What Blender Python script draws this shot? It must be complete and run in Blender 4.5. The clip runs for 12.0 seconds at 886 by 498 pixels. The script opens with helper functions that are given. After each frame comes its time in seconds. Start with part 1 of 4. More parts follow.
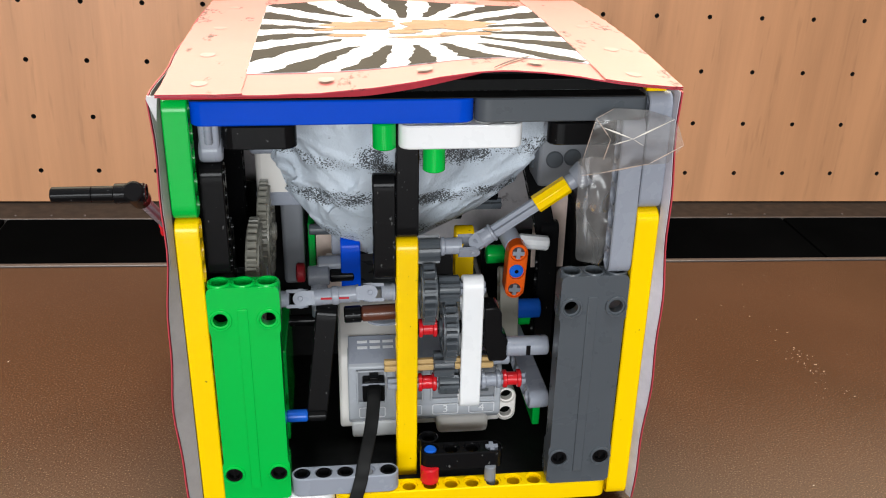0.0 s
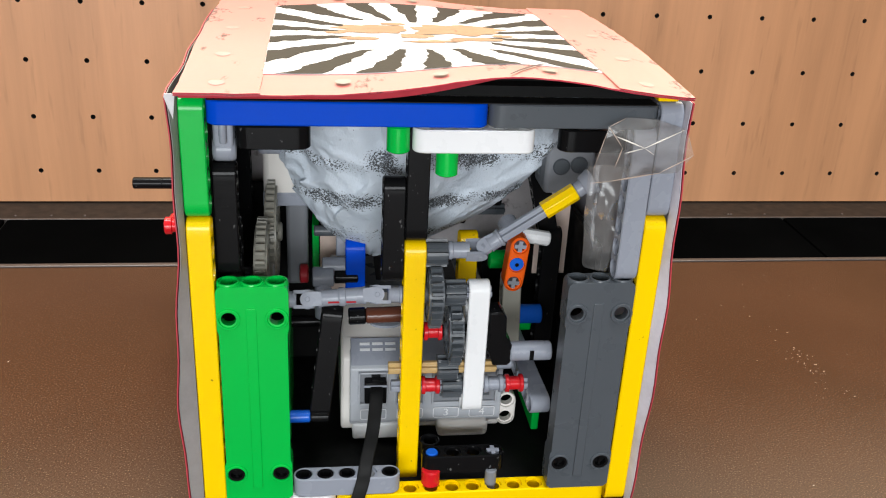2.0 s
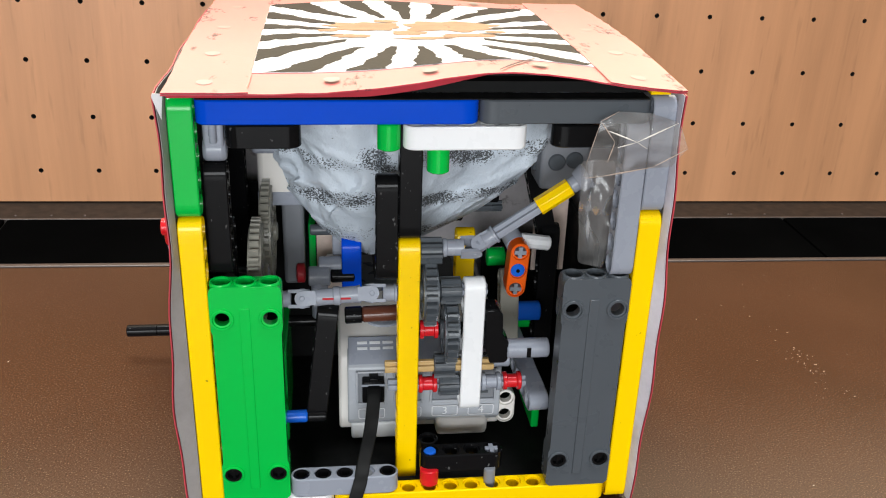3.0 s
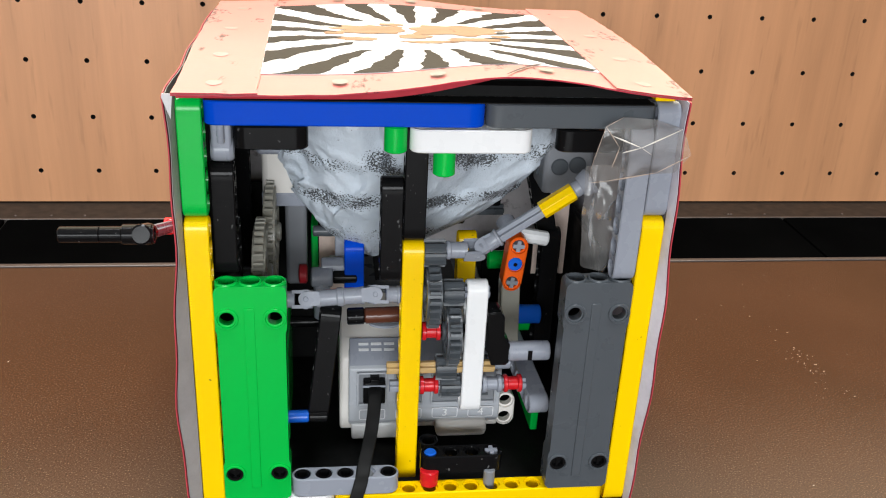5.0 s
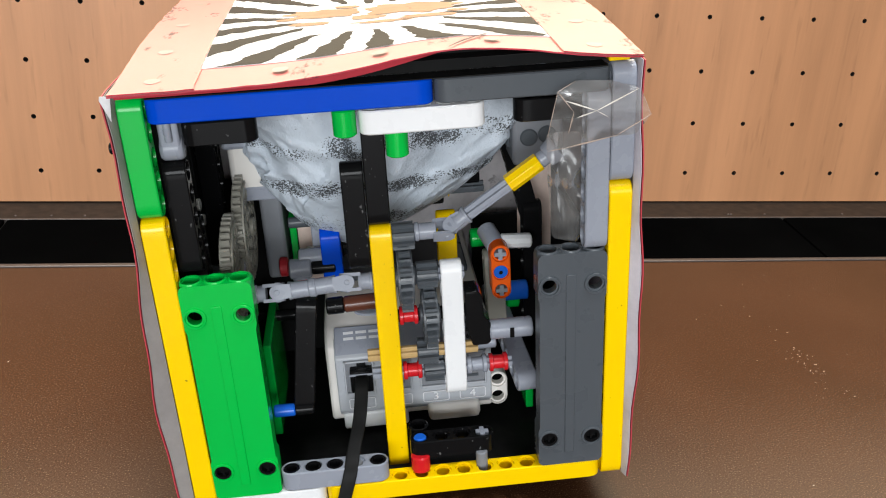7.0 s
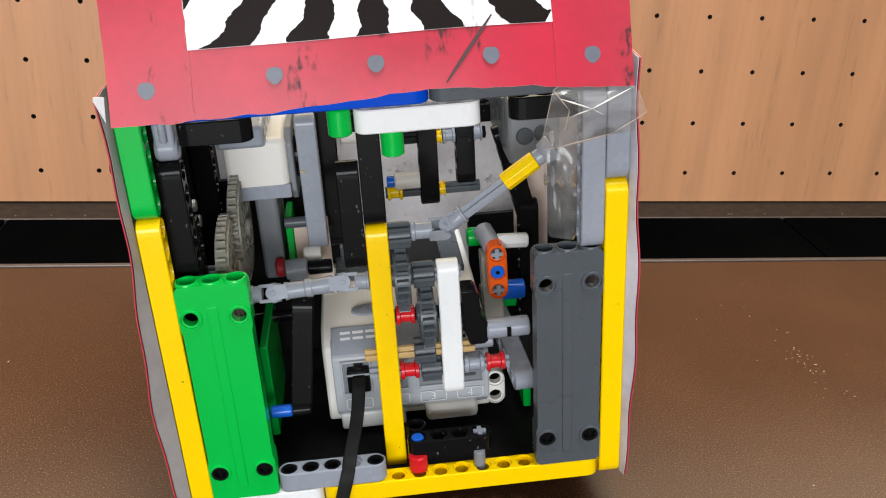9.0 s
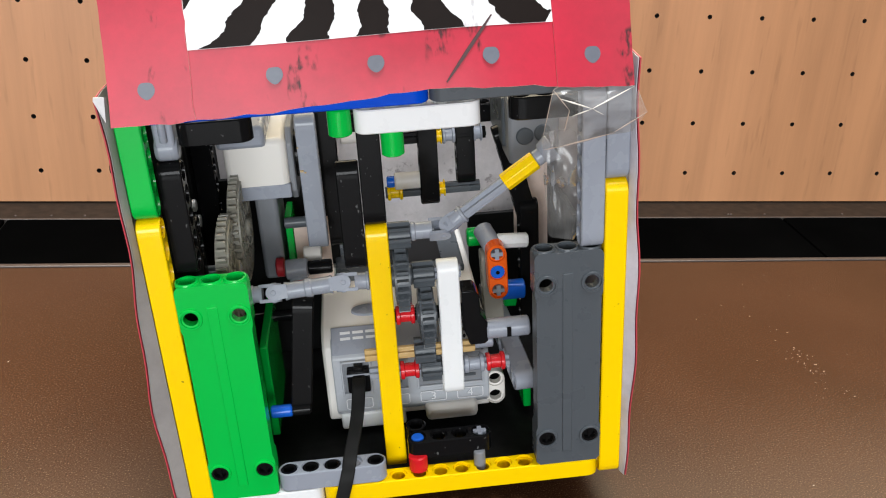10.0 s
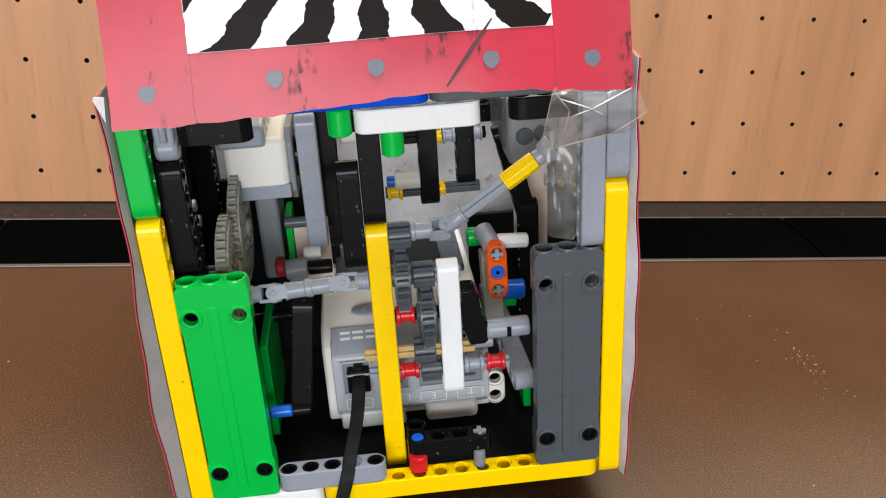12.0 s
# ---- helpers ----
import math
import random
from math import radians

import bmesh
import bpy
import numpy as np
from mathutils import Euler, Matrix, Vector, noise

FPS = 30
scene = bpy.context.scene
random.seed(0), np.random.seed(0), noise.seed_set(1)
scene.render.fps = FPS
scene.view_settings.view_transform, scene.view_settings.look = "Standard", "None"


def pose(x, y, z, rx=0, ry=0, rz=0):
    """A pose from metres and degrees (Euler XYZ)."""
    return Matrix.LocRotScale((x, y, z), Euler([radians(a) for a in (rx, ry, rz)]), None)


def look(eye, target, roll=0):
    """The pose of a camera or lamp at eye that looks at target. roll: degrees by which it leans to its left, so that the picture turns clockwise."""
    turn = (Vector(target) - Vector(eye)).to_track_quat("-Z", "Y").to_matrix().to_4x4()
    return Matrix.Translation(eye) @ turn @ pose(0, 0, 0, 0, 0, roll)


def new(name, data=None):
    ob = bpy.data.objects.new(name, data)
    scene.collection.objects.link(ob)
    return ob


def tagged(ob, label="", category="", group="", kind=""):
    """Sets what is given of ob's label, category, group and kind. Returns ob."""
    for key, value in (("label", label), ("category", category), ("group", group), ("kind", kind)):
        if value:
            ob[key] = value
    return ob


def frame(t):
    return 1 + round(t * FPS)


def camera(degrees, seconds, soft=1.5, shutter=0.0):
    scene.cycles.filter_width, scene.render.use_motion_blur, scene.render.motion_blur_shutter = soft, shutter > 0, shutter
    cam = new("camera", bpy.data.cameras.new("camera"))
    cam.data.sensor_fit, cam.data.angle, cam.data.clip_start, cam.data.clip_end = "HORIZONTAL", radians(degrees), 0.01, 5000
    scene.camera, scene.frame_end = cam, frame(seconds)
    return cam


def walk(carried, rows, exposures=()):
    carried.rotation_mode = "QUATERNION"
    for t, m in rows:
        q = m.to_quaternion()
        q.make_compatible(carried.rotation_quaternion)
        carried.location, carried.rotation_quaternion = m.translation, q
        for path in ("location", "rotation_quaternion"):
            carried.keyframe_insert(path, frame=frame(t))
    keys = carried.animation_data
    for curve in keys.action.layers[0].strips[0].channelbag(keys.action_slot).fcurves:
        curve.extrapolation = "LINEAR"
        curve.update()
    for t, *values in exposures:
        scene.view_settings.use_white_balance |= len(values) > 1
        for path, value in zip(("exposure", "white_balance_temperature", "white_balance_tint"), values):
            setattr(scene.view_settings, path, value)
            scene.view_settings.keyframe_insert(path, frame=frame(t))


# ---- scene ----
U = 0.008  # one module of the building system, in metres

cam = camera(50.7, 12.0, soft=1.1)
EYE = pose(-0.0346, -0.2819, 0.2382, 65.62, -2.61, -6.63)
walk(cam, [(0.0, EYE), (12.0, EYE)])

# ---- light ----
scene.view_settings.exposure = 0.0
world = bpy.data.worlds.new("world")
scene.world = world
world.use_nodes = True
world.node_tree.nodes["Background"].inputs[0].default_value = (0.9, 0.95, 1.0, 1)
world.node_tree.nodes["Background"].inputs[1].default_value = 0.3


# any rectangular area lamp; only the first one below hangs at the ceiling
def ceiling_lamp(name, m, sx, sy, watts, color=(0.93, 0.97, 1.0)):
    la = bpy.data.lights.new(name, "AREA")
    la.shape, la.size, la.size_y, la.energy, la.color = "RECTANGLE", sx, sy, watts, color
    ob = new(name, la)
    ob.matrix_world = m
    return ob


ceiling_lamp("ceiling_lamp", look((-0.04, -0.05, 1.75), (0.0, -0.02, 0.0)), 1.2, 0.3, 48)
# warm area lamp added for the glare on the lid; no such source seen
ceiling_lamp("lid_glare_light", look((0.0, 0.316, 0.52), (0.0, -0.6, 0.52)), 1.26, 0.52, 9.8, (1.0, 0.86, 0.58))
# fill lamp added behind the camera to brighten the fronts; no source known
ceiling_lamp("front_fill_light", look((-0.25, -2.5, 0.55), (0.0, 0.0, 0.2)), 1.7, 0.85, 67)

# ---- materials ----
def mat(name, base=(0.5, 0.5, 0.5), rough=0.5, metal=0.0):
    m = bpy.data.materials.new(name)
    m.use_nodes = True
    b = m.node_tree.nodes["Principled BSDF"]
    b.inputs["Base Color"].default_value = (*base, 1)
    b.inputs["Roughness"].default_value = rough
    b.inputs["Metallic"].default_value = metal
    return m, m.node_tree.nodes, m.node_tree.links, b


def noise_tex(n, l, scale, detail=4.0, stretch=None, rough=0.5):
    tc = n.new("ShaderNodeTexCoord")
    t = n.new("ShaderNodeTexNoise")
    t.inputs["Scale"].default_value, t.inputs["Detail"].default_value, t.inputs["Roughness"].default_value = scale, detail, rough
    if stretch:
        mp = n.new("ShaderNodeMapping")
        mp.inputs["Scale"].default_value = stretch
        l.new(tc.outputs["Object"], mp.inputs[0])
        l.new(mp.outputs[0], t.inputs[0])
    else:
        l.new(tc.outputs["Object"], t.inputs[0])
    return t


def ramp(n, l, src, stops):
    r = n.new("ShaderNodeValToRGB")
    el = r.color_ramp.elements
    while len(el) < len(stops):
        el.new(0.5)
    for e, (p, c) in zip(el, stops):
        e.position, e.color = p, (*c, 1) if len(c) == 3 else c
    l.new(src, r.inputs[0])
    return r


def bump(n, l, b, src, strength, dist):
    bp = n.new("ShaderNodeBump")
    bp.inputs["Strength"].default_value, bp.inputs["Distance"].default_value = strength, dist
    l.new(src, bp.inputs["Height"])
    l.new(bp.outputs[0], b.inputs["Normal"])
    return bp


def grey(v):
    return (v, v, v)


def plastic(name, base, rough=0.2, wear=0.02):
    """Moulded plastic: slight tone drift, fine scuffs in the gloss, faint orange peel."""
    m, n, l, b = mat(name, base, rough)
    b.inputs["Specular IOR Level"].default_value = 0.3
    t = noise_tex(n, l, 14, 2)
    lo, hi = tuple(c * (1 - wear) for c in base), tuple(min(1, c * (1 + wear * 0.6)) for c in base)
    c = ramp(n, l, t.outputs[0], [(0.3, lo), (0.7, hi)])
    l.new(c.outputs[0], b.inputs["Base Color"])
    s = noise_tex(n, l, 120, 5)
    r = ramp(n, l, s.outputs[0], [(0.35, grey(rough * 0.85)), (0.75, grey(min(1, rough * 1.3)))])
    l.new(r.outputs[0], b.inputs["Roughness"])
    bump(n, l, b, t.outputs[0], 0.05, 0.001)
    return m


def dusty(m, dust, amount=0.705):
    """Sparse pale specks and short scratches over a plastic."""
    n, l = m.node_tree.nodes, m.node_tree.links
    b = n["Principled BSDF"]
    src = b.inputs["Base Color"].links[0].from_socket
    sp = noise_tex(n, l, 650, 1, (1.0, 1.0, 0.7))
    k = ramp(n, l, sp.outputs[0], [(amount, grey(0)), (amount + 0.05, grey(0.8))])
    mx = n.new("ShaderNodeMix")
    mx.data_type = "RGBA"
    mx.inputs[7].default_value = (*dust, 1)
    l.new(k.outputs[0], mx.inputs[0]), l.new(src, mx.inputs[6]), l.new(mx.outputs[2], b.inputs["Base Color"])


YELLOW = plastic("yellow_plastic", (0.93, 0.60, 0.0))
dusty(YELLOW, (0.2, 0.1, 0.02), 0.76)
GREEN = plastic("green_plastic", (0.0, 0.45, 0.055))
BLUE = plastic("blue_plastic", (0.0, 0.06, 0.55))
BLUE.node_tree.nodes["Principled BSDF"].inputs["Specular IOR Level"].default_value = 0.1
DARK = plastic("dark_grey_plastic", (0.072, 0.082, 0.093), 0.3)
LIGHT = plastic("light_grey_plastic", (0.275, 0.295, 0.345), 0.26)
OLD = plastic("old_grey_plastic", (0.28, 0.27, 0.23), 0.32, 0.2)
BLACK = plastic("black_plastic", (0.006, 0.006, 0.0065), 0.14)
BLACK.node_tree.nodes["Principled BSDF"].inputs["Specular IOR Level"].default_value = 0.1
dusty(BLACK, (0.12, 0.12, 0.12), 0.735)
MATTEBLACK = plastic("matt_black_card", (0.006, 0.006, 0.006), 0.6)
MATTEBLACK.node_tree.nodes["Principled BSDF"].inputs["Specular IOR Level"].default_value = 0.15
WHITE = plastic("white_plastic", (0.80, 0.81, 0.82), 0.3, 0.04)
CREAM = plastic("aged_white_plastic", (0.74, 0.71, 0.67), 0.35, 0.08)
RED = plastic("red_plastic", (0.58, 0.012, 0.018))
ORANGE = plastic("orange_plastic", (0.80, 0.11, 0.01))
BROWN = plastic("brown_plastic", (0.11, 0.035, 0.02))
TAN = plastic("tan_plastic", (0.50, 0.34, 0.15))
BRIGHTBLUE = plastic("bright_blue_plastic", (0.01, 0.12, 0.62))
BRICKGREY = plastic("case_grey_plastic", (0.40, 0.42, 0.455), 0.28)
DARKRED = plastic("red_marking", (0.45, 0.02, 0.03), 0.5)
PRINT = plastic("pale_print", (0.75, 0.76, 0.78), 0.5, 0.03)
PINHOLE = plastic("pin_grey_plastic", (0.2, 0.21, 0.23), 0.35)


def wood_material():
    m, n, l, b = mat("beech_veneer", (0.6, 0.36, 0.17), 0.42)
    big = noise_tex(n, l, 3.0, 3, (1.6, 1.0, 0.35))
    fine = noise_tex(n, l, 60, 8, (1.0, 1.0, 0.05), 0.65)
    fleck = noise_tex(n, l, 220, 2, (1.0, 1.0, 0.12))
    c1 = ramp(n, l, big.outputs[0], [(0.3, (0.455, 0.215, 0.098)), (0.55, (0.515, 0.25, 0.12)), (0.75, (0.565, 0.285, 0.147))])
    c2 = ramp(n, l, fine.outputs[0], [(0.3, grey(0.80)), (0.6, grey(1.0))])
    c3 = ramp(n, l, fleck.outputs[0], [(0.28, grey(0.82)), (0.38, grey(1.0))])
    mx = n.new("ShaderNodeMix")
    mx.data_type, mx.blend_type = "RGBA", "MULTIPLY"
    mx.inputs[0].default_value = 1.0
    l.new(c1.outputs[0], mx.inputs[6]), l.new(c2.outputs[0], mx.inputs[7])
    my = n.new("ShaderNodeMix")
    my.data_type, my.blend_type = "RGBA", "MULTIPLY"
    my.inputs[0].default_value = 0.7
    l.new(mx.outputs[2], my.inputs[6]), l.new(c3.outputs[0], my.inputs[7])
    l.new(my.outputs[2], b.inputs["Base Color"])
    bump(n, l, b, fine.outputs[0], 0.08, 0.0004)
    return m


def table_material():
    """Brown speckled laminate with a satin finish; its palest flecks also stand for glints."""
    m, n, l, b = mat("speckled_brown_laminate", (0.07, 0.04, 0.025), 0.35)
    sp = noise_tex(n, l, 1500, 3)
    cl = noise_tex(n, l, 9, 4)
    # the last, palest stop puts glints of light into the speckle colour
    c = ramp(n, l, sp.outputs[0], [(0.30, (0.033, 0.014, 0.0065)), (0.48, (0.052, 0.022, 0.010)), (0.61, (0.068, 0.030, 0.015)), (0.70, (0.155, 0.088, 0.05))])
    d = ramp(n, l, cl.outputs[0], [(0.3, grey(0.85)), (0.7, grey(1.1))])
    mx = n.new("ShaderNodeMix")
    mx.data_type, mx.blend_type = "RGBA", "MULTIPLY"
    mx.inputs[0].default_value = 1.0
    l.new(c.outputs[0], mx.inputs[6]), l.new(d.outputs[0], mx.inputs[7])
    l.new(mx.outputs[2], b.inputs["Base Color"])
    r = ramp(n, l, cl.outputs[0], [(0.3, grey(0.17)), (0.7, grey(0.22))])
    l.new(r.outputs[0], b.inputs["Roughness"])
    bump(n, l, b, sp.outputs[0], 0.6, 0.0002)
    b.inputs["Specular IOR Level"].default_value = 0.26
    return m


WOOD = wood_material()
TABLE = table_material()
STONE = plastic("black_polished_tile", (0.0015, 0.0015, 0.0015), 0.3, 0.3)
STONE.node_tree.nodes["Principled BSDF"].inputs["Specular IOR Level"].default_value = 0.0
BRONZE = plastic("bronze_anodised_metal", (0.022, 0.016, 0.012), 0.5)
BRONZE.node_tree.nodes["Principled BSDF"].inputs["Specular IOR Level"].default_value = 0.2
STEEL = mat("steel_edge", (0.16, 0.14, 0.13), 0.5, 0.9)[0]
PLASTER = plastic("room_plaster", (0.34, 0.33, 0.32), 0.8, 0.05)
CARPET = plastic("room_floor", (0.2, 0.19, 0.18), 0.9)
# near black: shade inside the wall's holes put into the colour; also the ledge base
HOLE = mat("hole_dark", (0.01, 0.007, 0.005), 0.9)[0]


# ---- mesh helpers (all in modules, scaled to metres when linked) ----
def part(name, bm, material, parent, label="", bevel=0.0, smooth=True, at=None, u=U):
    """Links a bmesh as one mesh object under a thing or a part."""
    bmesh.ops.recalc_face_normals(bm, faces=bm.faces)
    bmesh.ops.scale(bm, vec=(u, u, u), verts=bm.verts)
    me = bpy.data.meshes.new(name)
    bm.to_mesh(me)
    bm.free()
    mats = material if isinstance(material, (list, tuple)) else [material]
    for mm in mats:
        me.materials.append(mm)
    if smooth:
        me.polygons.foreach_set("use_smooth", [True] * len(me.polygons))
        me.set_sharp_from_angle(angle=radians(35))
    ob = new(name, me)
    if parent is not None:
        ob.parent = parent
    if at is not None:
        ob.matrix_basis = at
    if bevel:
        bv = ob.modifiers.new("bevel", "BEVEL")
        bv.width, bv.segments, bv.limit_method, bv.angle_limit = bevel * u, 2, "ANGLE", radians(40)
    if label:
        tagged(ob, label)
    return ob


def blank():
    return bmesh.new()


def box(bm, a, b, m=None):
    xs, ys, zs = zip(a, b)
    v = [bm.verts.new((xs[i], ys[j], zs[k])) for i in (0, 1) for j in (0, 1) for k in (0, 1)]
    for q in ((0, 1, 3, 2), (4, 6, 7, 5), (0, 4, 5, 1), (2, 3, 7, 6), (0, 2, 6, 4), (1, 5, 7, 3)):
        bm.faces.new([v[i] for i in q])
    if m:
        bmesh.ops.transform(bm, matrix=m, verts=v)
    return v


def along(p0, p1):
    """A matrix whose z runs from p0 to p1."""
    d = Vector(p1) - Vector(p0)
    return Matrix.Translation(p0) @ d.to_track_quat("Z", "Y").to_matrix().to_4x4(), d.length


def lathe(bm, p0, p1, profile, seg=20, hollow=False):
    """Rings of (fraction along, radius) round the line p0-p1."""
    m, ln = along(p0, p1)
    rings = []
    for f, r in profile:
        rings.append([bm.verts.new(m @ Vector((r * math.cos(2 * math.pi * k / seg), r * math.sin(2 * math.pi * k / seg), f * ln))) for k in range(seg)])
    for a, b in zip(rings, rings[1:]):
        for k in range(seg):
            bm.faces.new((a[k], a[(k + 1) % seg], b[(k + 1) % seg], b[k]))
    if not hollow:
        bm.faces.new(rings[0]), bm.faces.new(rings[-1])
    else:
        a, b = rings[-1], rings[0]
        for k in range(seg):
            bm.faces.new((a[k], a[(k + 1) % seg], b[(k + 1) % seg], b[k]))
    return rings


def rod(bm, p0, p1, r, seg=16):
    m, ln = along(p0, p1)
    c = min(0.06, r * 0.3) / max(ln, 0.01)
    lathe(bm, p0, p1, [(0, r * 0.82), (c, r), (1 - c, r), (1, r * 0.82)], seg)


def prism(bm, pts, depth, m):
    """A closed 2D outline (x, y) extruded by depth along z of m."""
    lo = [bm.verts.new(m @ Vector((x, y, 0))) for x, y in pts]
    hi = [bm.verts.new(m @ Vector((x, y, depth))) for x, y in pts]
    bm.faces.new(lo), bm.faces.new(hi)
    n = len(pts)
    for k in range(n):
        bm.faces.new((lo[k], lo[(k + 1) % n], hi[(k + 1) % n], hi[k]))


def cross_axle(bm, p0, p1, r=0.3, w=0.11):
    m, ln = along(p0, p1)
    prism(bm, [(r, -w), (r, w), (w, w), (w, r), (-w, r), (-w, w), (-r, w), (-r, -w), (-w, -w), (-w, -r), (w, -r), (w, -w)], ln, m)


def axes(o, x, y):
    """A matrix with its origin at o, local x and y along the given directions."""
    x, y = Vector(x).normalized(), Vector(y).normalized()
    z = x.cross(y)
    return Matrix(((x[0], y[0], z[0], o[0]), (x[1], y[1], z[1], o[1]), (x[2], y[2], z[2], o[2]), (0, 0, 0, 1)))


DIRS = {"x": (1, 0, 0), "y": (0, 1, 0), "z": (0, 0, 1)}


def liftarm(bm, o, n, run, hole, thick=0.97):
    """A studless beam of n holes: first hole's centre o, running along run, holes along hole; counterbored holes, rounded ends."""
    m = axes(o, DIRS.get(run, run), DIRS.get(hole, hole))
    seg, h, ins = 16, 0.485, 0.05
    ang = [2 * math.pi * k / seg for k in range(seg)]
    sides = {}
    for i in range(n):
        for side in (-1, 1):
            outer_f, outer_s, border = [], [], []
            for a in ang:
                c, s = math.cos(a), math.sin(a)
                end = (i == 0 and c < -1e-6) or (i == n - 1 and c > 1e-6)
                if end:
                    f, g, on = (c * (h - ins), s * (h - ins)), (c * h, s * h), True
                else:
                    q = 1 / max(abs(c), abs(s))
                    on = abs(s) >= abs(c) - 1e-6
                    zz = s * q * 0.5
                    f = (c * q * 0.5, max(-h + ins, min(h - ins, zz)))
                    g = (c * q * 0.5, max(-h, min(h, zz)))
                outer_f.append(bm.verts.new(m @ Vector((i + f[0], side * thick / 2, f[1]))))
                outer_s.append(bm.verts.new(m @ Vector((i + g[0], side * (thick / 2 - ins), g[1]))))
                border.append(on)
            r1 = [bm.verts.new(m @ Vector((i + 0.415 * math.cos(a), side * thick / 2, 0.415 * math.sin(a)))) for a in ang]
            r2 = [bm.verts.new(m @ Vector((i + 0.395 * math.cos(a), side * (thick / 2 - 0.12), 0.395 * math.sin(a)))) for a in ang]
            r3 = [bm.verts.new(m @ Vector((i + 0.31 * math.cos(a), side * (thick / 2 - 0.12), 0.31 * math.sin(a)))) for a in ang]
            for k in range(seg):
                j = (k + 1) % seg
                bm.faces.new((outer_f[k], outer_f[j], r1[j], r1[k]))
                bm.faces.new((r1[k], r1[j], r2[j], r2[k]))
                bm.faces.new((r2[k], r2[j], r3[j], r3[k]))
                if border[k] and border[j]:
                    bm.faces.new((outer_f[k], outer_f[j], outer_s[j], outer_s[k]))
            sides[i, side] = (outer_s, r3, border)
        a, b = sides[i, -1], sides[i, 1]
        for k in range(seg):
            j = (k + 1) % seg
            bm.faces.new((a[1][k], a[1][j], b[1][j], b[1][k]))
            if a[2][k] and a[2][j]:
                bm.faces.new((a[0][k], a[0][j], b[0][j], b[0][k]))
    # the strips between neighbouring cells, top and bottom
    loose = [v for v in bm.verts if not v.link_faces]
    bmesh.ops.delete(bm, geom=loose, context="VERTS")
    bmesh.ops.remove_doubles(bm, verts=bm.verts, dist=0.004)


def beam(parent, o, n, run, hole, material, label="", name="beam"):
    bm = blank()
    liftarm(bm, o, n, run, hole)
    bmesh.ops.holes_fill(bm, edges=[e for e in bm.edges if e.is_boundary], sides=12)
    return part(name, bm, material, parent, label)


# ---- the setting ----
def sheet_box(name, a, b, material, bevel=0.0, u=1.0):
    bm = blank()
    box(bm, a, b)
    return part(name, bm, material, None, bevel=bevel, u=u, smooth=False)


def perforated_wall(y, x0, z0, step, nx, nz, base):
    """A veneered panel with a square grid of drilled holes."""
    bm = blank()
    seg, r = 10, 0.2
    xl, xr = x0 - step / 2, x0 + (nx - 0.5) * step
    for i in range(nx):
        for j in range(nz):
            cx, cz = x0 + i * step, z0 + j * step
            lo = base if j == 0 else cz - step / 2
            hi = cz + step / 2
            ang = [2 * math.pi * (k + 0.5) / seg for k in range(seg)]
            inner = [bm.verts.new((cx + r * math.cos(a), y, cz + r * math.sin(a))) for a in ang]
            deep = [bm.verts.new((cx + r * math.cos(a), y + 1.2, cz + r * math.sin(a))) for a in ang]
            for k in range(seg):
                # the bore's sides and end are coloured near black in place of shade
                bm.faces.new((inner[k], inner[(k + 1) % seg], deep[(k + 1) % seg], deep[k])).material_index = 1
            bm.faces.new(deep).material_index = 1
            sq = [bm.verts.new(p) for p in ((cx - step / 2, y, lo), (cx + step / 2, y, lo), (cx + step / 2, y, hi), (cx - step / 2, y, hi))]
            edges = [bm.edges.new((sq[k], sq[(k + 1) % 4])) for k in range(4)]
            edges += [bm.edges.get((inner[k], inner[(k + 1) % seg])) for k in range(seg)]
            bmesh.ops.triangle_fill(bm, edges=edges, use_beauty=True)
    bmesh.ops.recalc_face_normals(bm, faces=bm.faces)
    return bm, xl, xr


wall_bm, WXL, WXR = perforated_wall(40.0, -27.35 - 4.554 * 6, 2.68, 4.554, 26, 6, -0.02)
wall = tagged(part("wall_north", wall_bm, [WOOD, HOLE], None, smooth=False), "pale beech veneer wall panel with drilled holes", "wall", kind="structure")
tagged(sheet_box("wall_backing", (WXL * U, 41.3 * U, 0.0), (WXR * U, 44 * U, 2.0), PLASTER), "plain wall behind the panel", "wall", kind="structure")
ZT = (2.68 + 5.5 * 4.554) * U
for a, b in (((WXL * U, ZT), (WXR * U, 0.235)), ((WXL * U, 0.235), (-0.65, 0.8)), ((0.65, 0.235), (WXR * U, 0.8)), ((WXL * U, 0.8), (WXR * U, 2.0))):
    tagged(sheet_box("wall_upper", (a[0], 40 * U, a[1]), (b[0], 41.3 * U, b[1]), WOOD), "pale beech veneer wall round the added lamp, out of view", "wall", kind="structure")
# made-up frame round the added glare lamp, out of view
bm = blank()
for a, b in (((-0.65, 0.235), (0.65, 0.25)), ((-0.65, 0.785), (0.65, 0.8)), ((-0.65, 0.25), (-0.635, 0.785)), ((0.635, 0.25), (0.65, 0.785))):
    box(bm, (a[0], 0.3175, a[1]), (b[0], 0.3305, b[1]))
tagged(part("lamp_surround", bm, WHITE, None, u=1.0, smooth=False), "white frame round the added lamp, out of view", "window", kind="structure")

